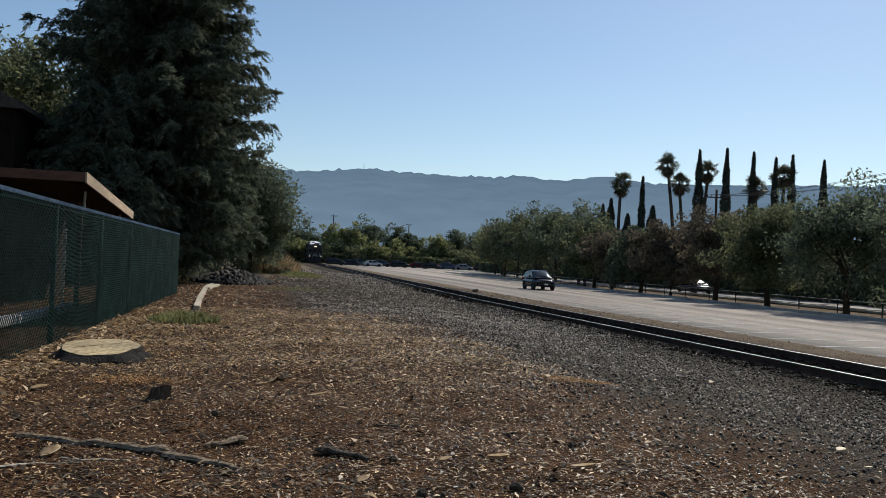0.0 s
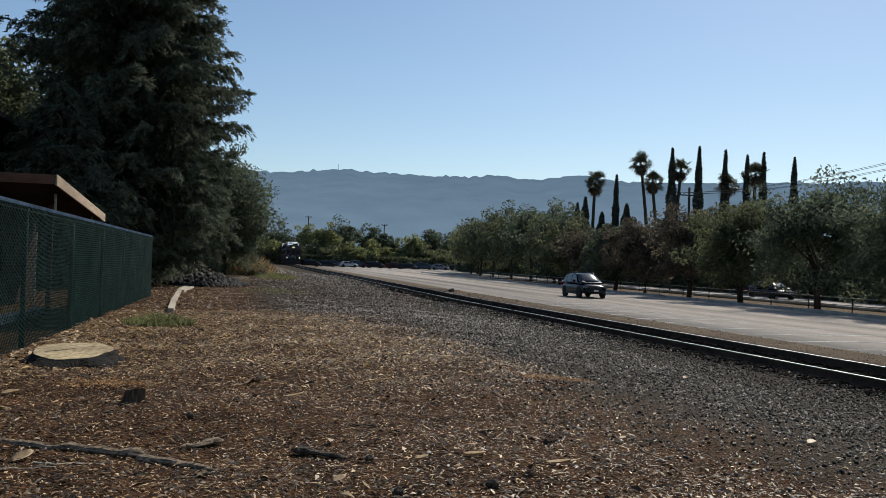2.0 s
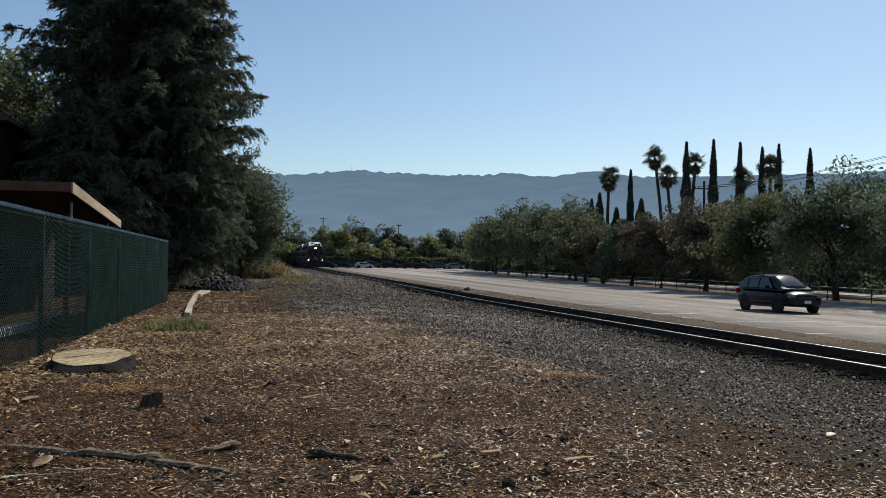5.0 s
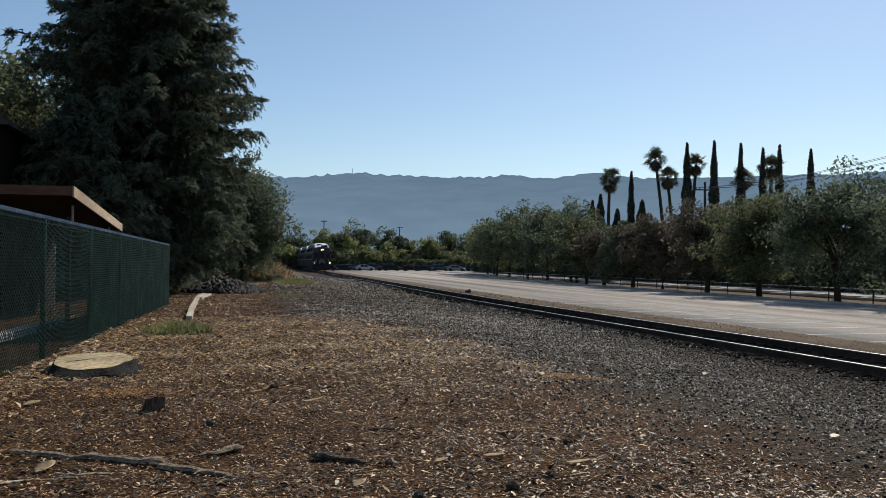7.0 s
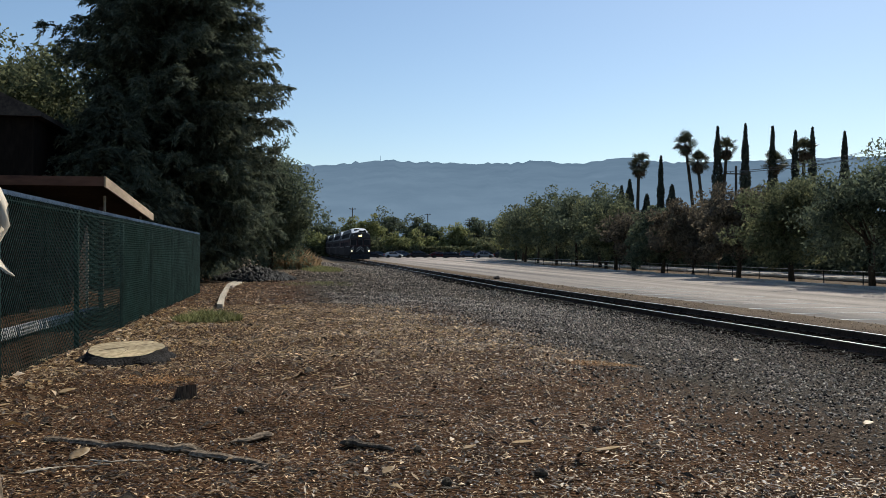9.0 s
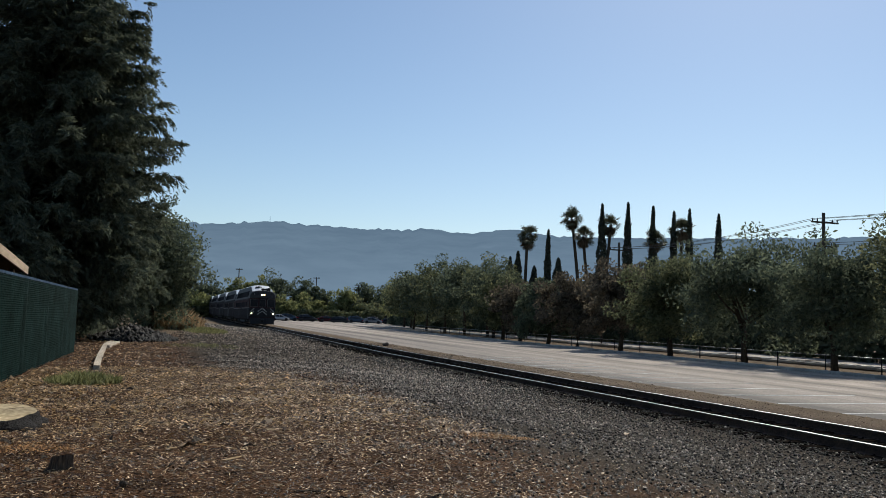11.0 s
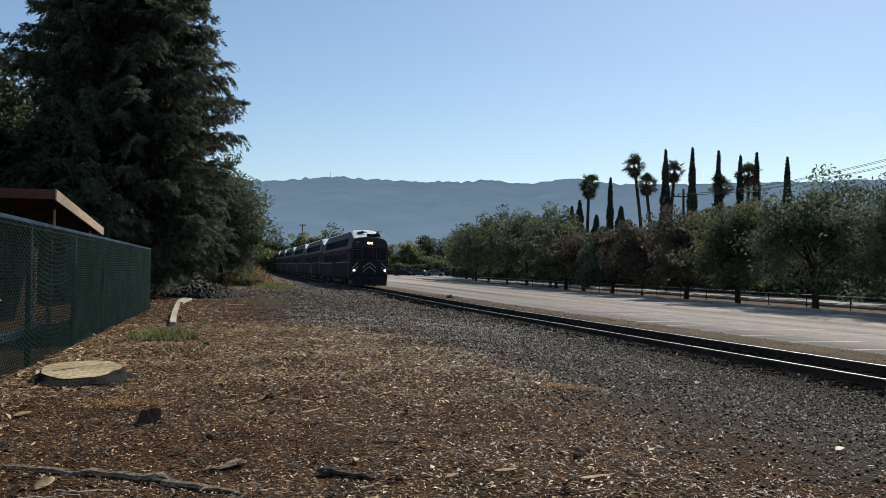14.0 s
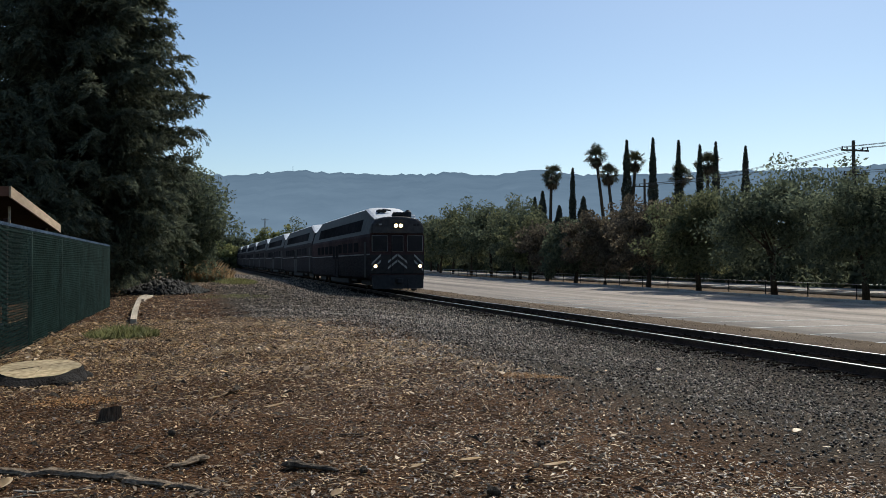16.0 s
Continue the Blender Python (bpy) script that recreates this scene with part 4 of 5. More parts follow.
# ---- fence, shed, house ----
def chain_link_fence():
    t = thing("chain_link_fence", "green chain link fence with fabric windscreen and pipe top rail", "fence", (-2.85, 0, 0))
    y0, y1, h = 2.7, 29.1, 1.88
    for n in range(9):
        y = y0 + (y1 - y0) * n / 8
        p = part("post", Geo().tube([(0, y, -0.3), (0, y, h + 0.02)], 0.035, 10), WIRE, t, smooth=True)
        part("cap", Geo().tube([(0, y, h + 0.02), (0, y, h + 0.035), (0, y, h + 0.045)], [0.038, 0.034, 0.01], 10), WIRE, p, smooth=True)
    part("top_rail", Geo().tube([(0, y0, h - 0.03), (0, y1, h - 0.03)], 0.021, 8), WIRE, t, smooth=True)
    # the mesh: two sets of slanting wires, knuckled at the top
    pitch, r, vs, fs = 0.075, 0.003, [], []
    x = 0.032
    n = int((y1 - y0) / pitch)
    lean = 0.95 * h
    for s in (-1, 1):
        for k in range(-int(lean / pitch), n + 1):
            ya = y0 + k * pitch
            a, b = (ya, 0.02), (ya + lean, h + 0.045)
            if a[0] < y0:
                f = (y0 - a[0]) / lean
                a = (y0, a[1] + f * (b[1] - a[1]))
            if b[0] > y1:
                f = (b[0] - y1) / lean
                b = (y1, b[1] - f * (b[1] - 0.02))
            if s < 0:
                a, b = (y0 + y1 - a[0], a[1]), (y0 + y1 - b[0], b[1])
            o = len(vs)
            xs = x + s * 0.002
            for (yy, zz) in (a, b):
                vs += [(xs + r, yy, zz), (xs - r, yy + r, zz - r), (xs - r, yy - r, zz + r)]
            fs += [(o, o + 1, o + 4, o + 3), (o + 1, o + 2, o + 5, o + 4), (o + 2, o, o + 3, o + 5)]
    g = Geo()
    g.v, g.f = vs, fs
    part("wire_mesh", g, WIRE, t, "diamond mesh of green coated wire", kind="stuff")
    # twisted ends of the wires standing up along the top
    vs, fs = [], []
    for k in range(2 * n):
        ya, o = y0 + k * pitch / 2, len(vs)
        for (yy, zz) in ((ya, h + 0.025), (ya + 0.012, h + 0.075)):
            vs += [(x + 0.005, yy, zz), (x - 0.004, yy + 0.005, zz), (x - 0.004, yy - 0.005, zz)]
        fs += [(o, o + 1, o + 4, o + 3), (o + 1, o + 2, o + 5, o + 4), (o + 2, o, o + 3, o + 5), (o + 3, o + 4, o + 5)]
    g = Geo()
    g.v, g.f = vs, fs
    # paler metal than the wire mesh below
    part("wire_ends", g, GALV, t, "pale metallic twisted wire ends", kind="stuff")
    # fabric screen behind the wires, from the third post on
    rows = []
    for k in range(60):
        y = 16.2 + (29.1 - 16.2) * k / 59
        w = 0.012 * math.sin(k * 1.7) - 0.03
        rows.append([(w, y, 0.03), (w + 0.008, y, 0.03), (w + 0.008 + 0.01 * math.sin(k), y, h - 0.04), (w + 0.01 * math.sin(k), y, h - 0.04)])
    part("windscreen", Geo().loft(rows), FABRIC, t, "dark green woven fabric screen")


chain_link_fence()


def shed():
    t = thing("shed", "low dark brown wooden shed with tan fascia boards", "shed", (0, 0, 0))
    part("wall", Geo().box((-9.3, 19.95 + 3.2, 1.15), (7.4, 5.6, 2.6), 0.02), SIDING, t)
    # roof slab falling away from the camera
    za, zb, x0, x1, ya, yb = 2.92, 2.42, -13.0, -3.85, 19.4, 26.0
    v = [(x0, ya, za), (x1, ya, za), (x1, yb, zb), (x0, yb, zb)]
    part("roof", Geo().add([*v, *[(a, b, c - 0.14) for a, b, c in v]], [(0, 1, 2, 3), (7, 6, 5, 4), (0, 4, 5, 1), (1, 5, 6, 2), (2, 6, 7, 3), (3, 7, 4, 0)]), ROOFING, t)
    f = [(x1 + 0.003, ya - 0.02, za + 0.02), (x1 + 0.003, yb, zb + 0.02), (x1 + 0.003, yb, zb - 0.19), (x1 + 0.003, ya - 0.02, za - 0.21)]
    part("fascia", Geo().add([*f, *[(a + 0.035, b, c) for a, b, c in f]], [(0, 1, 2, 3), (7, 6, 5, 4), (0, 4, 5, 1), (1, 5, 6, 2), (2, 6, 7, 3), (3, 7, 4, 0)]), FASCIA, t, "sunlit tan fascia board")
    part("front_fascia", Geo().box(((x0 + x1) / 2, ya - 0.025, za - 0.09), (x1 - x0, 0.035, 0.2), 0.004), RED_BROWN, t, "reddish brown front fascia board")
    for y in (20.6, 25.4):
        part("post", Geo().box((-4.15, y, 1.1), (0.1, 0.1, 2.5), 0.01), SIDING, t)
        part("bracket", Geo().box((-4.07, y - 0.02, 2.42), (0.05, 0.06, 0.36), 0.01), TIMBER, t, "pale wooden bracket under the eave")


shed()


def house():
    t = thing("house", "dark brown two-storey house among the trees", "house")
    x0, x1, y0, y1, h = -19.0, -9.4, 34.6, 42.0, 6.5
    part("wall", Geo().box(((x0 + x1) / 2, (y0 + y1) / 2, h / 2), (x1 - x0, y1 - y0, h), 0.02), HOUSE_WALL, t)
    xm, zr = (x0 + x1) / 2, 8.9
    e = 0.35
    v = [(x0 - e, y0 - e, h - 0.1), (xm, y0 - e, zr), (x1 + e, y0 - e, h - 0.1), (x0 - e, y1 + e, h - 0.1), (xm, y1 + e, zr), (x1 + e, y1 + e, h - 0.1)]
    part("roof", Geo().add([*v, *[(a, b, c + 0.18) for a, b, c in v]], [(0, 2, 5, 3), (0, 1, 2), (3, 5, 4), (6, 7, 10, 9), (7, 8, 11, 10), (0, 6, 9, 3), (2, 5, 11, 8), (0, 1, 7, 6), (1, 2, 8, 7), (3, 9, 10, 4), (4, 10, 11, 5)]), ROOFING, t)


house()

curb = Geo()
for n in range(9):
    curb.box((-4.1 + 0.03 * n, 8.0 + n * 1.25, 0.14), (0.16, 1.245, 0.15), 0.02)
structure("planter_kerb", curb.mesh("planter_kerb", CONCRETE), "low pale concrete kerb in the yard behind the fence", "kerb")
yard_post = thing("yard_post", "rusty pipe post standing in the yard behind the fence", "post", (-4.1, 19.0, 0))
part("pipe", Geo().tube([(0, 0, -0.2), (0, 0, 1.72)], 0.03, 8), TIMBER, yard_post)


# ---- railing along the street ----
def pipe_railing():
    t = thing("pipe_railing", "low pale metal pipe railing along the lot", "railing")
    for y in range(20, 124, 4):
        z = LOT + float(grade(y))
        part("post", Geo().tube([(35.0, y, z - 0.1), (35.0, y, z + 0.76)], 0.035, 8), BLACK_TRIM, t)
    for h in (0.3, 0.74):
        part("rail", Geo().tube([(35.0, y, LOT + float(grade(y)) + h) for y in range(20, 125, 8)], 0.026, 8), GALV, t)


pipe_railing()


# ---- small things on the ground ----
def stump():
    t = thing("tree_stump", "wide low tree stump with a pale freshly sawn top", "tree stump", (-1.95, 11.2, -0.01))
    rng = random.Random(9)
    n = 36
    wob = [1 + 0.05 * math.sin(3 * a) + 0.03 * math.sin(7 * a + 1) + rng.uniform(-.02, .02) for a in (6.283 * k / n for k in range(n))]
    tilt = lambda y: 0.13 + 0.085 * y  # noqa: E731
    rings = []
    for s, z in ((1.25, -0.1), (1.12, 0.02), (1.05, 0.08), (1.02, 0.97), (0.985, 1.0)):
        ring = []
        for k in range(n):
            a = 6.283 * k / n
            x, y = 0.455 * s * wob[k] * math.cos(a), 0.55 * s * wob[k] * math.sin(a)
            flare = 1 + (0.18 * abs(math.sin(2.5 * a)) if s > 1.1 else 0)
            ring.append((x * flare, y * flare, z if z < 0.5 else (tilt(y) - 0.012 if z < 1 else tilt(y))))
        rings.append(ring)
    # shade is painted into this bark colour
    part("bark", Geo().loft(rings), STUMP_BARK, t, "rough bark darkened for its shaded side")
    rings = []
    for s in (0.975, 0.6, 0.3, 0.02):
        rings.append([(0.455 * s * wob[k] * math.cos(6.283 * k / n), 0.55 * s * wob[k] * math.sin(6.283 * k / n), tilt(0.55 * s * wob[k] * math.sin(6.283 * k / n)) + 0.006 + 0.004 * math.sin(k * s)) for k in range(n)])
    part("sawn_top", Geo().loft(rings, False), CUT_WOOD, t, "pale yellow sawn face")
    for a, b in (((-0.3, -0.1), (0.02, 0.12)), ((0.02, 0.12), (0.28, 0.3)), ((0.02, 0.12), (0.0, -0.3))):
        part("crack", Geo().tube([(a[0], a[1], tilt(a[1]) + 0.007), ((a[0] + b[0]) / 2 + 0.02, (a[1] + b[1]) / 2, tilt((a[1] + b[1]) / 2) + 0.009), (b[0], b[1], tilt(b[1]) + 0.007)], [0.002, 0.0045, 0.002], 5), BARK_GREY, t)


stump()


def branch(pts, r0, r1, label, name="fallen_branch", material=None, lift=0.0):
    """A crooked stick through the points, thick and thin by turns."""
    rng = random.Random(round(pts[0][0] * 977 + pts[0][1] * 31))
    run = []
    for (xa, ya), (xb, yb) in zip(pts[:-1], pts[1:]):
        run += [(xa + (xb - xa) * k / 4 + rng.gauss(0, 0.01), ya + (yb - ya) * k / 4 + rng.gauss(0, 0.018)) for k in range(4)]
    run.append(pts[-1])
    rad = [(r0 + (r1 - r0) * k / (len(run) - 1)) * rng.uniform(0.65, 1.25) * (0.55 if k in (0, len(run) - 1) else 1) for k in range(len(run))]
    run = [(x, y, float(land(x, y)) + r * 0.55 + rng.uniform(0, 0.012) + lift) for (x, y), r in zip(run, rad)]
    tagged(new(name, Geo().tube(run, rad, 7).mesh(name, material or BARK_GREY)), label, "branch", "fallen branches").matrix_basis = Matrix.Diagonal((1, 1, 0.45, 1))


branch([(-1.63, 6.40), (-1.39, 6.25), (-0.95, 6.05), (-0.53, 5.86)], 0.038, 0.078, "grey fallen branch lying on the mulch")
branch([(-0.6, 5.84), (-0.45, 5.70), (-0.25, 5.58), (-0.09, 5.42)], 0.056, 0.026, "bent grey stick lying on the mulch")
branch([(-0.09, 5.42), (-0.22, 5.3), (-0.40, 5.2)], 0.026, 0.01, "bent grey stick lying on the mulch")
branch([(-0.36, 6.15), (-0.24, 6.24), (-0.09, 6.37)], 0.02, 0.045, "short broken stick lying on the mulch")
branch([(-1.55, 5.45), (-1.3, 5.58), (-1.05, 5.6)], 0.014, 0.009, "pale peeled stick lying on the mulch", material=TIMBER)
branch([(-1.2, 5.72), (-1.0, 5.66), (-0.75, 5.72)], 0.017, 0.007, "pale peeled stick lying on the mulch", material=TIMBER)
branch([(0.42, 6.0), (0.55, 5.88), (0.71, 5.69)], 0.06, 0.024, "dark bark strip lying on the mulch", material=BARK_DARK)
branch([(0.9, 6.9), (1.1, 6.82), (1.3, 6.88)], 0.014, 0.007, "dark twig lying on the mulch", material=BARK_DARK)
branch([(-1.1, 5.3), (-0.8, 5.25), (-0.5, 5.32)], 0.016, 0.01, "dark twig lying on the mulch", material=BARK_DARK)
branch([(-0.3, 5.0), (0.05, 4.93), (0.4, 4.99)], 0.012, 0.007, "dark twig lying on the mulch", material=BARK_DARK)
branch([(-1.15, 7.35), (-0.95, 7.4), (-0.6, 7.33)], 0.012, 0.008, "dark twig lying on the mulch", material=BARK_DARK)
branch([(1.9, 6.2), (2.2, 6.12), (2.45, 6.2)], 0.01, 0.006, "dark twig lying on the mulch", material=BARK_DARK)

peg = thing("sapling_stump", "small dark cut sapling stump", "tree stump", (-0.88, 8.0, -0.02))
pr = random.Random(12)
wob = [pr.uniform(0.86, 1.14) for _ in range(16)]
rings = [[(r * w * math.cos(0.3927 * k) + lean, r * w * math.sin(0.3927 * k), z + (0.02 * math.cos(0.3927 * k + 1) + pr.uniform(-0.006, 0.006) if z > 0.1 else 0)) for k, w in enumerate(wob)] for r, lean, z in ((0.125, 0, -0.05), (0.1, 0.004, 0.03), (0.088, 0.008, 0.09), (0.083, 0.012, 0.135))]
part("wood", Geo().loft(rings), SAPLING, peg)
part("sawn_top", Geo().loft([[(0.012 + f * 0.083 * w * math.cos(0.3927 * k), f * 0.083 * w * math.sin(0.3927 * k), 0.139 + 0.02 * f * math.cos(0.3927 * k + 1)) for k, w in enumerate(wob)] for f in (0.94, 0.5, 0.04)], False), BARK_GREY, peg, "grey weathered sawn face")
peg = copy_thing(peg, pose(-1.05, 7.5, -0.125, 0, 0, 40))

rock = Geo().box((0, 0, 0), (0.085, 0.06, 0.055), 0.02).mesh("dark_stone", BARK_DARK)
for x, y, s in ((1.47, 4.83, 1.0), (0.86, 5.6, 0.9), (-0.35, 7.1, 0.8), (0.9, 4.75, 0.9), (2.2, 5.9, 0.8)):
    ob = tagged(new("dark_stone", rock), "small dark stone lying on the mulch", "stone", "loose stones")
    ob.matrix_basis = pose(x, y, float(land(x, y)) + 0.022, 8, 5, x * 90) @ Matrix.Diagonal((s, s, s, 1))


def leaf(x, y, ln, wd, rz, material=None, curl=0.3):
    rows = []
    for k in range(7):
        u = k / 6
        w = wd * math.sin(math.pi * (0.08 + 0.88 * u)) ** 0.8
        z = curl * ln * (u - 0.5) ** 2 + 0.012
        rows.append([((u - 0.5) * ln, -w / 2, z + 0.25 * w), ((u - 0.5) * ln, 0, z), ((u - 0.5) * ln, w / 2, z + 0.3 * w), ((u - 0.5) * ln, 0, z - 0.004)])
    ob = tagged(new("dry_leaf", Geo().loft(rows).mesh("dry_leaf", material or DRY_LEAF, True)), "curled pale dry leaf on the ground", "leaf", "fallen leaves")
    ob.matrix_basis = pose(x, y, float(land(x, y)), 6, -8, rz)


for row in ((-2.03, 8.65, 0.16, 0.085, 35), (0.61, 5.1, 0.12, 0.055, 50), (1.56, 5.55, 0.15, 0.05, -25), (2.05, 5.28, 0.16, 0.045, -12), (4.73, 6.38, 0.10, 0.07, 10), (3.4, 10.1, 0.13, 0.09, 80),
            (-1.02, 10.2, 0.13, 0.045, 60), (2.91, 6.17, 0.06, 0.04, 15), (-1.28, 5.82, 0.2, 0.09, 70), (1.2, 5.55, 0.1, 0.04, 20), (-2.4, 8.0, 0.12, 0.05, 10), (0.53, 8.4, 0.2, 0.045, 15), (3.9, 7.6, 0.07, 0.03, 50),
            (2.6, 12.8, 0.11, 0.06, 30), (-2.3, 7.4, 0.13, 0.06, 120), (-1.9, 7.9, 0.11, 0.04, 160), (0.0, 9.1, 0.12, 0.05, 15), (1.9, 8.6, 0.1, 0.05, 100), (6.7, 12.1, 0.12, 0.08, 40), (1.0, 10.9, 0.12, 0.06, 70)):
    leaf(*row)


kerb_log = thing("timber_edging", "long weathered timber edging beam with a bent far end", "timber", (0, 0, 0))
pts = [(-1.55, 20.7), (-1.8, 25), (-2.06, 30), (-2.2, 33.5), (-2.25, 36), (-2.22, 37.8)]
part("beam", Geo().loft([[(x - 0.07, y, 0.0 + float(land(x, y))), (x + 0.07, y, float(land(x, y))), (x + 0.065, y, float(land(x, y)) + 0.11), (x - 0.065, y, float(land(x, y)) + 0.12)] for x, y in pts]), TIMBER, kerb_log)
part("splinter", Geo().loft([[(x + 0.2, y, float(land(x, y))), (x + 0.34, y, float(land(x, y))), (x + 0.33, y, float(land(x, y)) + 0.09), (x + 0.2, y, float(land(x, y)) + 0.1)] for x, y in ((-2.36, 33.0), (-2.36, 36.0), (-2.28, 38.0))]), TIMBER, kerb_log)


def tufts(name, label, n, cx, cy, rx, ry, ln, material, seed):
    rng = np.random.default_rng(seed)
    a, r = rng.uniform(0, 6.283, n), rng.uniform(0, 1, n) ** 0.6
    x, y = cx + rx * r * np.cos(a), cy + ry * r * np.sin(a)
    z = land(x, y)
    l = ln * rng.uniform(0.4, 1.1, n) * (1.1 - 0.6 * r)
    dx, dy, w = rng.normal(0, 0.35, n) * l, rng.normal(0, 0.35, n) * l, ln * 0.045
    b = rng.uniform(0, 6.283, n)
    wx, wy = w * np.cos(b), w * np.sin(b)
    v = np.stack([np.stack([x - wx, y - wy, z], -1), np.stack([x + wx, y + wy, z], -1), np.stack([x + dx * 0.4 + wx, y + dy * 0.4 + wy, z + l * 0.6], -1), np.stack([x + dx, y + dy, z + l], -1)], 1).reshape(-1, 3)
    tagged(new(name, array_mesh(name, v, np.arange(4 * n).reshape(-1, 4), material)), label, "grass", kind="stuff")


tufts("green_grass", "tuft of green grass growing in the mulch", 1900, -1.5, 17.2, 0.66, 0.5, 0.24, GRASS, 1)
tufts("dry_grass", "tall tan dry grass under the tree", 5000, 0.1, 66, 2.2, 3.5, 1.5, DRY_GRASS, 2)
tufts("short_grass", "short yellow green grass beside the gravel", 4000, 2.3, 62, 1.5, 7, 0.3, GRASS, 3)
tufts("green_weeds", "small green weeds in the gravel", 500, 1.2, 36, 1.6, 2.5, 0.16, GRASS, 4)


def rock_pile():
    rng = np.random.default_rng(31)
    n = 1100
    a, r = rng.uniform(0, 6.283, n), rng.uniform(0, 1, n) ** 0.55
    x, y = -1.6 + 1.9 * r * np.cos(a), 42.5 + 2.6 * r * np.sin(a)
    z = land(x, y) + 0.6 * (1 - r ** 1.3) * rng.uniform(0.75, 1.0, n)
    base = np.array([[1, 0, 0], [-1, 0, 0], [0, 1, 0], [0, -1, 0], [0, 0, 1], [0, 0, -1]], float)
    v = (base[None] * rng.uniform(0.6, 1.2, (n, 6, 1)) + rng.normal(0, 0.2, (n, 6, 3))) * rng.uniform(0.07, 0.17, (n, 1, 1)) + np.stack([x, y, z], -1)[:, None]
    f = np.array([[0, 2, 4], [2, 1, 4], [1, 3, 4], [3, 0, 4], [2, 0, 5], [1, 2, 5], [3, 1, 5], [0, 3, 5]])
    tagged(new("rock_pile", array_mesh("rock_pile", v.reshape(-1, 3), (np.arange(n)[:, None, None] * 6 + f[None]).reshape(-1, 3), ROCK)), "heap of dark broken rocks under the conifers", "rock pile", kind="stuff")


rock_pile()


# ---- foreground gum tree with peeling bark ----
def gum_tree():
    t = thing("gum_tree", "gum tree trunk shedding long strips of pale bark", "tree", GUM)
    part("trunk", Geo().tube([(0.02, 0, -0.1), (0.0, 0, 0.5), (-0.03, 0, 1.6), (-0.1, 0.02, 3.2), (-0.15, 0.1, 6)], [0.36, 0.3, 0.27, 0.25, 0.2], 18), BARK_GREY, t, smooth=True)

    def strip(pts, w):
        rows = []
        for k, (x, y, z) in enumerate(pts):
            ww = w * (0.6 + 0.4 * math.sin(math.pi * (k + 0.7) / (len(pts) + 0.4)))
            q = 0.35 * ww * (1 if k % 2 else -0.5)
            rows.append([(x, y - ww, z), (x + q * 0.6 + 0.012, y, z - 0.01), (x, y + ww, z), (x + q * 0.6 + 0.006, y, z - 0.012)])
        part("bark_strip", Geo().loft(rows), PEEL, t, "loose curled strip of pale bark", smooth=True)

    strip([(0.24, 0.0, 1.62), (0.30, -0.02, 1.56), (0.335, -0.03, 1.49), (0.335, -0.03, 1.42), (0.31, -0.03, 1.35), (0.29, -0.03, 1.32)], 0.06)
    strip([(0.27, -0.03, 1.35), (0.30, -0.07, 1.315), (0.345, -0.11, 1.27), (0.385, -0.13, 1.235)], 0.05)
    strip([(0.24, 0.0, 1.98), (0.29, 0.0, 1.94), (0.295, 0.0, 1.90), (0.26, 0.0, 1.85)], 0.025)
    ob = part("crown", broad_crown(400, 3.0, 3.0, 2.0, 40, 4000, 0.12, LEAF_OLIVE), LEAF_OLIVE, t)
    ob.matrix_basis = pose(-1.5, -1.5, 9)


GUM = (-1.347, 3.45, 0.0)
gum_tree()


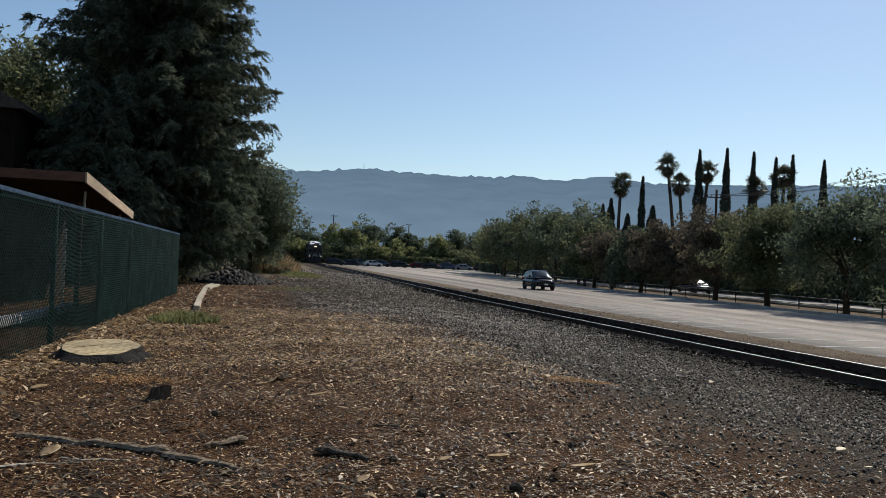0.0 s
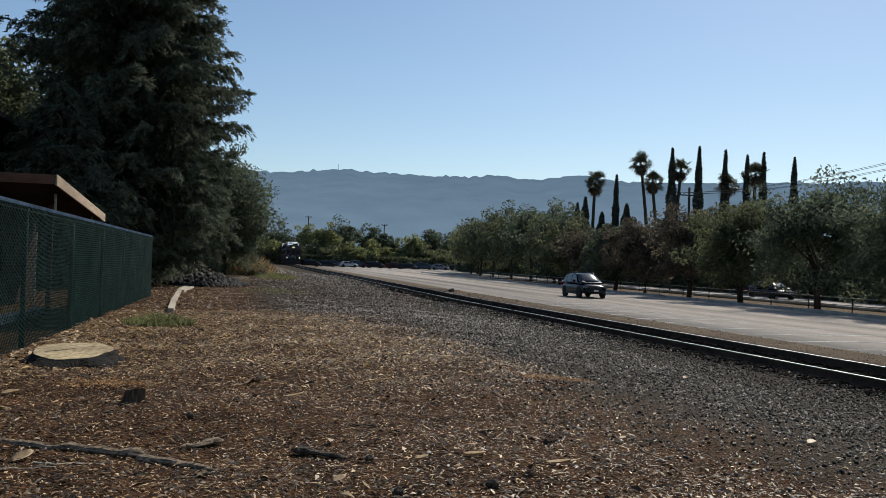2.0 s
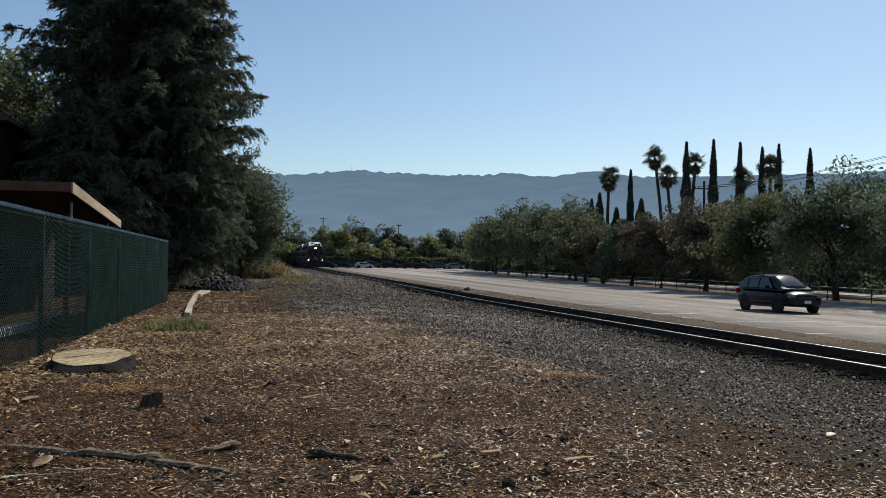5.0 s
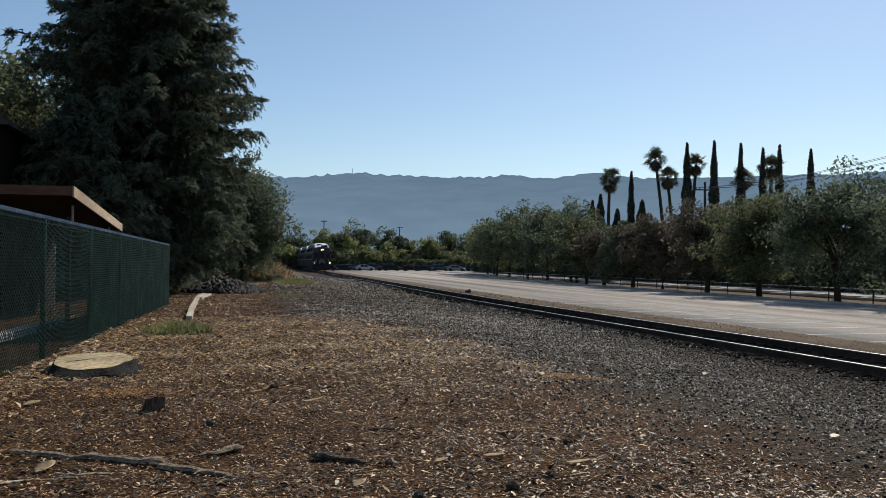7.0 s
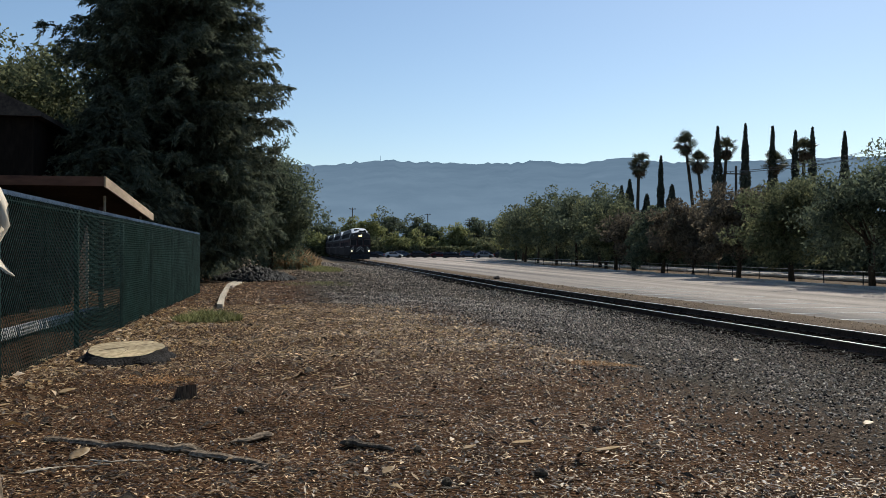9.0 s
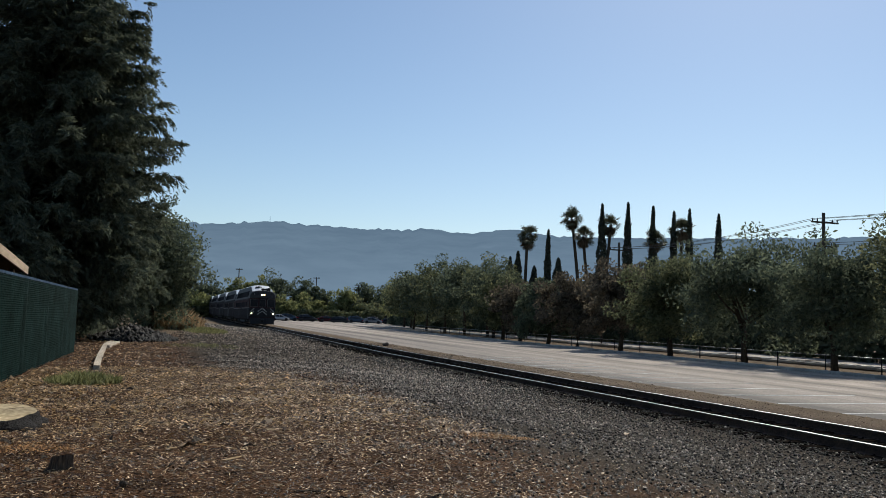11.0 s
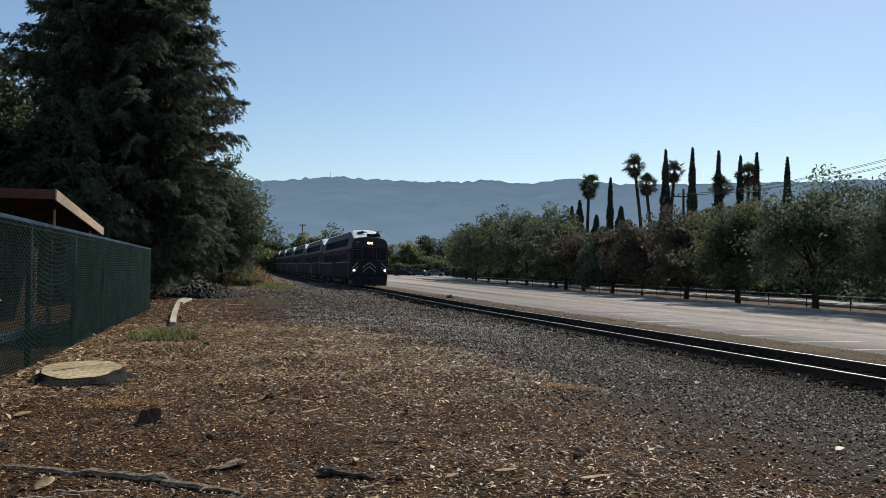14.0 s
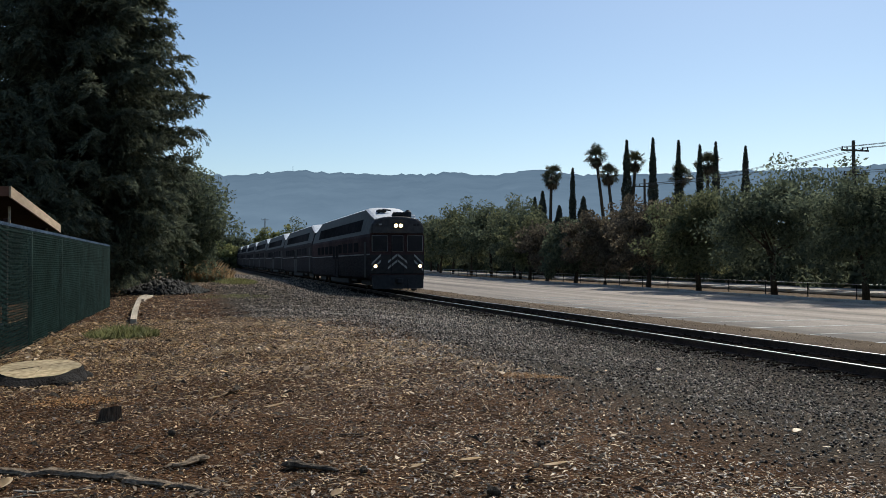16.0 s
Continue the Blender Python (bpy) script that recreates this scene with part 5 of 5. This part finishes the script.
# ---- vehicles ----
def vehicle(name, label, category, colour, suv=True, at=(0, 0, 0), rz=0.0, group=""):
    """A car with its nose towards local -y, standing on z = 0."""
    t = thing(name, label, category, at, rz, group)
    s = 1.0 if suv else 0.86
    belt, roof, bot = (1.02, 1.64, 0.27) if suv else (0.88, 1.42, 0.2)
    # lower body: stations along the length with an eight-sided section
    st = [(-2.30, 0.62, belt - 0.32, 0.40), (-2.18, 0.80, belt - 0.16, bot), (-1.75, 0.89, belt - 0.06, bot), (-1.05, 0.92, belt, bot), (0.2, 0.93, belt + 0.01, bot), (1.4, 0.92, belt + 0.02, bot), (2.0, 0.88, belt, bot), (2.25, 0.80, belt - 0.06, bot + 0.05), (2.33, 0.66, belt - 0.25, 0.42)]
    rings = []
    for y, w, zt, zb in st:
        zm = zb + (zt - zb) * 0.55
        rings.append([(-w * 0.9, y, zb), (-w, y, zb + 0.1), (-w * 1.0, y, zm), (-w * 0.93, y, zt), (w * 0.93, y, zt), (w, y, zm), (w, y, zb + 0.1), (w * 0.9, y, zb)])
    body = part("body", Geo().loft(rings), colour, t, smooth=True)
    sub = body.modifiers.new("rounding", "SUBSURF")
    sub.levels = sub.render_levels = 2
    ca = [(-1.62, 0.80, belt - 0.04, 0.76, belt), (-0.32, 0.82, belt, 0.63, roof - 0.05), (0.3, 0.83, belt, 0.65, roof), (1.2, 0.83, belt, 0.64, roof - 0.05)] + ([(1.85, 0.80, belt, 0.62, roof - 0.17), (2.24, 0.76, belt, 0.70, belt + 0.1)] if suv else [(1.75, 0.80, belt, 0.6, roof - 0.22), (2.15, 0.74, belt, 0.70, belt + 0.03)])
    rings = [[(-wb, y, zb - 0.05), (-wt, y, zt - 0.03), (-wt * 0.85, y, zt), (wt * 0.85, y, zt), (wt, y, zt - 0.03), (wb, y, zb - 0.05)] for y, wb, zb, wt, zt in ca]
    cabin = part("cabin", Geo().loft(rings), colour, t)
    bev = cabin.modifiers.new("rounding", "BEVEL")
    bev.width, bev.segments = 0.05, 2

    def panel(nm, q, material=GLASS_DARK, out=(0, 0, 0.012)):
        q = [Vector(p) for p in q]
        nrm = (q[1] - q[0]).cross(q[2] - q[0]).normalized() * 0.014
        if nrm.dot(Vector(out)) < 0:
            nrm = -nrm
        part(nm, Geo().add([*[p - nrm * 0.3 for p in q], *[p + nrm for p in q]], [(0, 1, 2, 3), (7, 6, 5, 4), (0, 4, 5, 1), (1, 5, 6, 2), (2, 6, 7, 3), (3, 7, 4, 0)]), material, t)

    # windscreen: raked and gently bowed
    rows = []
    for k in range(7):
        f = k / 6
        yy, zz, ww = -1.53 + f * 1.15, belt + 0.045 + f * (roof - 0.055 - belt), 0.73 - 0.17 * f
        zz += 0.035 * math.sin(math.pi * f)
        row = [(ww * q / 3, yy + 0.05 * (q / 3) ** 2, zz + 0.012 - 0.03 * (q / 3) ** 2) for q in range(-3, 4)]
        rows.append(row + [(a, b, c - 0.03) for a, b, c in row[::-1]])
    part("windscreen", Geo().loft(rows), GLASS_DARK, t, smooth=True)
    yb0, yb1 = (2.24, 1.97) if suv else (2.05, 1.78)
    panel("rear_window", [(-0.62, yb0, belt + 0.12), (0.62, yb0, belt + 0.12), (0.52, yb1, roof - 0.16), (-0.52, yb1, roof - 0.16)], out=(0, 1, 0.4))
    for sx in (-1, 1):
        h0, h1 = belt + 0.03, roof - 0.12
        def wx(y, z):
            f = (z - belt) / (roof - belt)
            return sx * (0.835 + (0.655 - 0.835) * f + 0.004)
        for ya, yb, yc, yd in ((-1.0, 0.22, 0.2, -0.34), (0.30, 1.18, 1.12, 0.30)) + (((1.26, 1.92, 1.5, 1.22),) if suv else ()):
            panel("side_window", [(wx(ya, h0), ya, h0), (wx(yb, h0), yb, h0), (wx(yc, h1), yc, h1), (wx(yd, h1), yd, h1)], out=(sx, 0, 0.2))
        part("headlight", Geo().box((sx * 0.66, -2.17, belt - 0.30), (0.36, 0.18, 0.13), 0.04), LAMP_GLASS, t)
        part("tail_light", Geo().box((sx * 0.74, 2.25, belt - 0.16), (0.2, 0.12, 0.26), 0.03), RED_LAMP, t)
        m = part("mirror", Geo().box((sx * 1.0, -0.78, belt + 0.10), (0.2, 0.12, 0.14), 0.035), colour, t)
        part("door_handle", Geo().box((sx * 0.935, 0.05, belt - 0.16), (0.03, 0.2, 0.03), 0.01), BLACK_TRIM, t)
        part("sill", Geo().box((sx * 0.89, 0, bot + 0.03), (0.1, 2.3, 0.12), 0.02), BLACK_TRIM, t)
        if suv:
            part("roof_rail", Geo().tube([(sx * 0.60, -0.25, roof - 0.02), (sx * 0.6, -0.1, roof + 0.06), (sx * 0.6, 1.3, roof + 0.05), (sx * 0.6, 1.5, roof - 0.03)], 0.02, 7), BLACK_TRIM, t)
    part("grille", Geo().box((0, -2.27, belt - 0.38), (0.85, 0.06, 0.16), 0.02), BLACK_TRIM, t)
    part("bumper", Geo().box((0, -2.27, 0.46), (1.35, 0.12, 0.16), 0.04), BLACK_TRIM, t)
    part("rear_bumper", Geo().box((0, 2.30, 0.48), (1.4, 0.1, 0.18), 0.03), BLACK_TRIM, t)
    part("number_plate", Geo().box((0, -2.345, 0.5), (0.32, 0.012, 0.12)), PALE_LINE, t)
    wr = 0.36 if suv else 0.32
    wheels = []
    ty = Geo().lathe_x([(-0.11, wr * 0.62), (-0.115, wr * 0.9), (-0.08, wr), (0.08, wr), (0.115, wr * 0.9), (0.11, wr * 0.62)], 22).mesh("tyre", RUBBER, False)
    rim = Geo().lathe_x([(-0.09, 0.02), (-0.10, wr * 0.2), (-0.075, wr * 0.3), (-0.06, wr * 0.56), (-0.1, wr * 0.66), (0.1, wr * 0.66), (0.06, wr * 0.56), (0.075, wr * 0.3), (0.10, wr * 0.2), (0.09, 0.02)], 22)
    for k in range(5):
        a = 6.283 * k / 5
        rim.box((0, 0, 0), (0.2, wr * 0.16, wr * 0.5), 0.01, Matrix.Rotation(a, 4, "X") @ Matrix.Translation((0, 0, wr * 0.4)))
    rim = rim.mesh("rim", ALLOY)
    for sx in (-1, 1):
        for y in (-1.38, 1.36):
            part("wheel_arch", Geo().lathe_x([(sx * 0.80, 0.02), (sx * 0.80, wr + 0.07), (sx * 0.915, wr + 0.06), (sx * 0.915, wr + 0.01)], 22), BLACK_TRIM, t).matrix_basis = pose(0, y, wr)
            w = new("wheel")
            w.parent = t
            w.matrix_basis = pose(sx * 0.83, y, wr)
            part("tyre", ty, RUBBER, w)
            part("rim", rim, ALLOY, w)
            wheels.append((w, sx * 0.83, y, wr))
    return t, wheels


SILVER, BLUE_GREY, WHITE, MAROON, CHARCOAL = paint("silver_paint", (0.22, 0.225, 0.235)), paint("blue_grey_paint", (0.06, 0.09, 0.13)), paint("white_paint", (0.5, 0.5, 0.5)), paint("maroon_paint", (0.05, 0.01, 0.01)), paint("charcoal_paint", (0.02, 0.021, 0.024))
moving_suv, suv_wheels = vehicle("moving_suv", "dark blue sport utility vehicle driving across the asphalt lot", "car", paint("dark_blue_paint", (0.006, 0.008, 0.013)), True)
moving_sedan, sedan_wheels = vehicle("moving_sedan", "dark grey sedan driving along the street behind trees", "car", CHARCOAL, False)
PK = "cars parked at the far end of the lot"
for x, y, col, suv, rz, words in ((15.2, 198, CHARCOAL, True, 80, "black"), (19.6, 206, CHARCOAL, False, 85, "black"), (24.4, 203, WHITE, False, 95, "white"), (27.0, 207, BLUE_GREY, True, 88, "blue grey"), (31.0, 205, CHARCOAL, True, 92, "black"),
                                  (35.5, 203, MAROON, False, 95, "maroon"), (37.4, 197, CHARCOAL, False, 80, "black"), (40.0, 208, CHARCOAL, False, 90, "black"), (43.0, 205, BLUE_GREY, True, 85, "blue grey"), (46.0, 201, SILVER, False, 80, "silver"),
                                  (48.5, 210, CHARCOAL, True, 95, "black"), (58.5, 205, SILVER, False, 85, "silver"), (51.0, 203, CHARCOAL, False, 85, "black"), (22.0, 213, BLUE_GREY, False, 90, "blue grey")):
    vehicle("parked_car", f"{words} {'sport utility' if suv else 'sedan'} car parked at the lot's far end", "car", col, suv, (x, y, LOT + float(grade(y))), rz, PK)

bus = thing("parked_van", "long dark parked van with a white roof", "van", (54.0, 208, LOT + 0.84), 88)
part("body", Geo().box((0, 0, 1.3), (2.1, 6.2, 1.9), 0.2), CHARCOAL, bus)
part("roof", Geo().box((0, 0, 2.3), (2.0, 6.0, 0.2), 0.09), WHITE, bus)
for sx in (-1, 1):
    for k in range(4):
        part("window", Geo().box((sx * 1.06, -2.2 + k * 1.42, 1.75), (0.03, 1.2, 0.6), 0.01), GLASS_DARK, bus)
    for y in (-2.0, 1.9):
        part("wheel", Geo().lathe_x([(sx * 0.8, 0.05), (sx * 0.8, 0.38), (sx * 1.04, 0.38), (sx * 1.06, 0.25), (sx * 1.04, 0.05)], 18), RUBBER, bus).matrix_basis = pose(0, y, 0.38)


# ---- the train ----
def train_car(cab):
    kind = "leading cab car" if cab else "coach"
    t = thing("train_cab_car" if cab else "train_coach", f"grey bilevel train {kind} with white sloped roof ends", "train car", group="cars of the train")
    L, nose, SL = 25.6, 3.6, 3.6
    # grey side walls below, upper sides above, roof ends sloping down in white
    for sx in (-1, 1):
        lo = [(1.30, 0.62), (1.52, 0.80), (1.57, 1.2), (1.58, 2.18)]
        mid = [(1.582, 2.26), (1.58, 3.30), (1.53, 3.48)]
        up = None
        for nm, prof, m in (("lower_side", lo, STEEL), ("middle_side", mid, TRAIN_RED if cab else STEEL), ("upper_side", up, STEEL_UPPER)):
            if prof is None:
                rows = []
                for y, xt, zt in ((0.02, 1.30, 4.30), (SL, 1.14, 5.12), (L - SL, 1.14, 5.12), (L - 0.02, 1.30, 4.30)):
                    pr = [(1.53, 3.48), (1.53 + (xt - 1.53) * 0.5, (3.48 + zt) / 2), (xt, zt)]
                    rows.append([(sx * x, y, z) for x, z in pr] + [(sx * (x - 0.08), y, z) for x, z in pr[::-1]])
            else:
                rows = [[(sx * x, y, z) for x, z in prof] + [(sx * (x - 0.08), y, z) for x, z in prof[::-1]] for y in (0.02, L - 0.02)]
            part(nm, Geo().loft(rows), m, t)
        part("light_stripe", Geo().box((sx * 1.585, L / 2, 2.22), (0.02, L - 0.1, 0.075), 0.004), PALE_STRIPE, t)
        # windows: long upper band and small lower ones
        def slant(z):
            return 1.53 + (1.14 - 1.53) * (z - 3.48) / (5.12 - 3.48)
        n = 9
        for k in range(n):
            y0 = 3.4 + k * 2.1
            z0, z1 = 3.74, 4.5
            q = [(sx * (slant(z0) + 0.012), y0, z0), (sx * (slant(z0) + 0.012), y0 + 2.05, z0), (sx * (slant(z1) + 0.012), y0 + 2.05, z1), (sx * (slant(z1) + 0.012), y0, z1)]
            part("upper_window", Geo().add([*q, *[(x - sx * 0.03, y, z) for x, y, z in q]], [(0, 1, 2, 3), (7, 6, 5, 4), (0, 4, 5, 1), (1, 5, 6, 2), (2, 6, 7, 3), (3, 7, 4, 0)]), TRAIN_GLASS, t)
            if k not in (4,):
                part("lower_window", Geo().box((sx * 1.582, y0 + 0.95, 2.72), (0.02, 1.5, 0.62), 0.006), TRAIN_GLASS, t)
        for y in (11.9, 13.3):
            d = part("door", Geo().box((sx * 1.586, y, 1.85), (0.02, 1.2, 2.3), 0.006), TRAIN_BLACK if not cab else STEEL, t)
            part("door_pane", Geo().box((sx * 1.602, y, 2.5), (0.012, 0.7, 0.9), 0.004), TRAIN_GLASS, d)
        part("vestibule_post", Geo().box((sx * 1.586, 1.4, 1.9), (0.02, 0.7, 2.2), 0.006), TRAIN_BLACK, t)
    # roof with a sloping white end at the front and the back
    def roof_ring(y, f):
        e = 4.28 + 0.82 * f
        w = 1.30 - 0.16 * f
        top = [(-w, e), (-0.85 * w, e + 0.06 + 0.06 * f), (-0.45 * w, e + 0.10 + 0.08 * f), (0.0, e + 0.12 + 0.08 * f), (0.45 * w, e + 0.10 + 0.08 * f), (0.85 * w, e + 0.06 + 0.06 * f), (w, e)]
        return [(x, y, z) for x, z in top] + [(x * 0.97, y, e - 0.08) for x, z in top[::-1]]
    part("roof", Geo().loft([roof_ring(nose, 1), roof_ring(L - nose, 1)]), WHITE_ROOF, t, "white curved roof", smooth=False)
    part("roof_end", Geo().loft([roof_ring(0.06, 0.0), roof_ring(nose * 0.5, 0.52), roof_ring(nose, 1)]), WHITE_ROOF, t, "white sloped roof end")
    part("roof_end", Geo().loft([roof_ring(L - nose, 1), roof_ring(L - nose * 0.5, 0.52), roof_ring(L - 0.06, 0.0)]), WHITE_ROOF, t, "white sloped roof end")
    # ends
    for y, sy in ((0.0, -1), (L, 1)):
        ring = [(-1.56, y, 0.7), (-1.58, y, 3.3), (-1.53, y, 3.5), (-1.24, y, 4.38), (1.24, y, 4.38), (1.53, y, 3.5), (1.58, y, 3.3), (1.56, y, 0.7)]
        part("end_wall", Geo().loft([ring, [(a, b - sy * 0.06, c) for a, b, c in ring]]), TRAIN_BLACK if not (cab and sy < 0) else TRAIN_RED, t)
    # bogies
    for yb in (3.6, L - 3.6):
        bg = part("bogie_frame", Geo().box((0, yb, 0.62), (2.1, 3.2, 0.26), 0.06).box((-1.05, yb, 0.5), (0.16, 3.0, 0.4), 0.04).box((1.05, yb, 0.5), (0.16, 3.0, 0.4), 0.04), TRAIN_BLACK, t)
        for dy in (-1.25, 1.25):
            for sx in (-1, 1):
                w = part("wheel", Geo().lathe_x([(sx * 0.68, 0.05), (sx * 0.68, 0.49), (sx * 0.72, 0.455), (sx * 0.84, 0.45), (sx * 0.84, 0.3), (sx * 0.8, 0.05)], 22), RAIL_SIDE, bg)
                w.matrix_basis = pose(0, yb + dy, 0.45)
    part("underframe_box", Geo().box((0, L / 2, 0.52), (2.6, 8.0, 0.5), 0.06), TRAIN_BLACK, t)
    part("underframe_box", Geo().box((0, 7.6, 0.6), (2.3, 2.2, 0.36), 0.06), TRAIN_BLACK, t)
    part("coupler", Geo().box((0, -0.35, 0.62), (0.34, 0.9, 0.3), 0.05), TRAIN_BLACK, t)
    if cab:
        y = -0.012
        arc = [(-1.53, 3.5), (-1.53, 3.8), (-1.47, 4.08), (-1.3, 4.3), (-0.95, 4.44), (-0.5, 4.51), (0.0, 4.53), (0.5, 4.51), (0.95, 4.44), (1.3, 4.3), (1.47, 4.08), (1.53, 3.8), (1.53, 3.5)]
        part("forehead", Geo().loft([[(a, 0.5, c - 0.02) for a, c in arc], [(a, y, c) for a, c in arc], [(a * 0.99, y - 0.1, 3.5 + (c - 3.5) * 0.96) for a, c in arc], [(a * 0.95, y - 0.17, 3.5 + (c - 3.5) * 0.86) for a, c in arc]]), STEEL_UPPER, t, "grey rounded forehead panel", smooth=False)
        part("lower_front", Geo().box((0, y - 0.02, 1.62), (3.12, 0.06, 1.15), 0.02), TRAIN_BLACK, t)
        # white chevrons: pointing up in the middle, slanting at the sides
        def bar(p, q, w=0.14, dy=0.065):
            p, q = Vector((p[0], 0, p[1])), Vector((q[0], 0, q[1]))
            up = Vector((0, 0, w))
            v = [p, q, q + up, p + up]
            v = [Vector((a.x, y - dy, a.z)) for a in v]
            part("chevron", Geo().add([*v, *[a + Vector((0, 0.014, 0)) for a in v]], [(0, 1, 2, 3), (7, 6, 5, 4), (0, 4, 5, 1), (1, 5, 6, 2), (2, 6, 7, 3), (3, 7, 4, 0)]), TRAIN_WHITE, t, "white painted chevron stripe")
        for k in range(2):
            z = 1.42 + 0.36 * k
            bar((-0.55, z - 0.1), (-0.02, z + 0.34))
            bar((0.02, z + 0.34), (0.55, z - 0.1))
            bar((-1.5, z - 0.22), (-0.98, z + 0.32))
            bar((0.98, z + 0.32), (1.5, z - 0.22))
        for x, w in ((-1.02, 0.86), (0.0, 0.62), (1.02, 0.86)):
            fr = part("cab_window", Geo().box((x, y - 0.03, 2.88), (w + 0.07, 0.07, 0.99), 0.03), PALE_STRIPE, t, "cab window with a pale frame")
            part("pane", Geo().box((x, y - 0.07, 2.88), (w, 0.02, 0.92), 0.01), TRAIN_GLASS, fr)
        for x in (-0.36, 0.36):
            part("grab_rail", Geo().tube([(x, y - 0.12, 1.0), (x, y - 0.12, 3.4)], 0.022, 7), STEEL, t)
        box_ = part("headlight_housing", Geo().box((0.0, y - 0.22, 3.95), (0.62, 0.14, 0.3), 0.05), TRAIN_BLACK, t)
        for x in (-0.14, 0.14):
            part("headlight", Geo().tube([(x, y - 0.27, 3.95), (x, y - 0.32, 3.95), (x, y - 0.335, 3.95)], [0.115, 0.11, 0.06], 14), HEADLIGHT, box_, "lit warm white headlight")
        for x in (-1.3, 1.3):
            h = part("ditch_light_housing", Geo().tube([(x, y - 0.0, 1.5), (x, y - 0.16, 1.5)], [0.17, 0.17], 14), TRAIN_BLACK, t)
            part("ditch_light", Geo().tube([(x, y - 0.161, 1.5), (x, y - 0.19, 1.5), (x, y - 0.2, 1.5)], [0.1, 0.095, 0.05], 14), DITCHLIGHT, h, "lit warm white ditch light")
            for dx in (-0.1, 0.12):
                part("marker_lamp", Geo().box((x * 0.83 + dx, y - 0.19, 4.02), (0.15, 0.06, 0.13), 0.02), TRAIN_BLACK, t)
        part("number_bar", Geo().box((-1.02, y - 0.2, 4.02), (0.16, 0.06, 0.1), 0.01), TRAIN_WHITE, t)
        part("pilot", Geo().loft([[(-1.45, 0.35, 0.9), (1.45, 0.35, 0.9), (1.4, 0.25, 0.14), (-1.4, 0.25, 0.14)], [(-1.5, y - 0.14, 0.95), (1.5, y - 0.14, 0.95), (1.42, y - 0.38, 0.14), (-1.42, y - 0.38, 0.14)]]), TRAIN_BLACK, t, "black steel pilot plate")
        part("hose", Geo().tube([(0.5, y - 0.45, 0.7), (0.52, y - 0.5, 0.35), (0.5, y - 0.48, 0.08)], 0.035, 7), TRAIN_BLACK, t)
        bell = part("bell", Geo().tube([(0.75, 0.55, 4.45), (0.75, 0.55, 4.6), (0.75, 0.55, 4.82), (0.75, 0.55, 4.95)], [0.28, 0.26, 0.2, 0.08], 12), TRAIN_BLACK, t, "dark roof bell")
        part("antenna_dome", Geo().box((1.0, 0.5, 4.52), (0.34, 0.34, 0.3), 0.08), WHITE_ROOF, t)
        horn = part("horn_cluster", Geo().box((0.15, 0.5, 4.62), (0.7, 0.3, 0.14), 0.05), TRAIN_BLACK, t)
        for k in range(4):
            part("horn", Geo().tube([(-0.12 + k * 0.18, 0.75, 4.72), (-0.12 + k * 0.18, 0.35, 4.72), (-0.12 + k * 0.18, 0.2, 4.72)], [0.03, 0.045, 0.1], 9), TRAIN_BLACK, horn)
        part("aerial", Geo().tube([(-0.9, 1.7, 4.7), (-0.45, 1.7, 5.06), (0.0, 1.7, 5.0)], 0.05, 7), TRAIN_BLACK, t)
        part("roof_vent", Geo().box((-0.5, 2.0, 4.98), (0.5, 0.7, 0.16), 0.05), TRAIN_BLACK, t)
    return t


CAB = train_car(True)
COACHES = [train_car(False)]
for car in (CAB, *COACHES):
    car.scale = (1, 1, 0.935)
for n in range(5):
    COACHES.append(copy_thing(COACHES[0], pose(10.75, 300 + 26 * n, 0)))


moving_suv.scale = (1, 0.92, 1)


# ---- motion of the train and the cars ----
TRAIN_FRONT = ((0, 202.0), (1, 196.1), (2, 189.4), (3, 181.6), (4, 174.0), (5, 166.8), (6.5, 155.8), (7.5, 147.0), (8.5, 137.0), (9.5, 125.6), (10.2, 116.5), (11.4, 103.4), (12.5, 90.7), (13.5, 78.6), (14.5, 66.1), (15.5, 54.2), (16, 48.1))
SUV_Y = ((0, 71.2), (0.5, 67.05), (1, 63.15), (1.5, 59.35), (2, 55.65), (2.5, 51.95), (3, 48.25), (3.5, 44.75), (4, 41.25), (4.2, 40.05), (5.3, 33.0), (6.4, 26.65), (6.6, 25.5), (8, 17.0), (12, -8), (16, -32))
SEDAN_Y = ((0, 79.9), (4, 44.9), (8, 9.9), (12, -25.1), (16, -60.1))


def between(rows, t):
    return float(np.interp(t, [a for a, _ in rows], [b for _, b in rows]))


def motions():
    for n, car in enumerate((CAB, *COACHES)):
        rows = []
        for t, y in TRAIN_FRONT:
            yy = y + n * 26.0
            rows.append((t, pose(10.75, yy, -0.3 + float(grade(yy + 12)), 0, 0, 0)))
        walk(car, rows)
    walk(moving_suv, [(t, pose(22.85, y - 0.18, LOT + 0.002 + float(grade(y)))) for t, y in SUV_Y])
    walk(moving_sedan, [(t, pose(42.0, y, LOT - 0.018 + float(grade(y)))) for t, y in SEDAN_Y])
    for wheels, rows in ((suv_wheels, SUV_Y), (sedan_wheels, SEDAN_Y)):
        for w, x, y, r in wheels:
            turn = [(k / 15, pose(x, y, r, math.degrees((between(rows, 0) - between(rows, k / 15)) / r) % 360)) for k in range(241)]
            walk(w, turn)


motions()
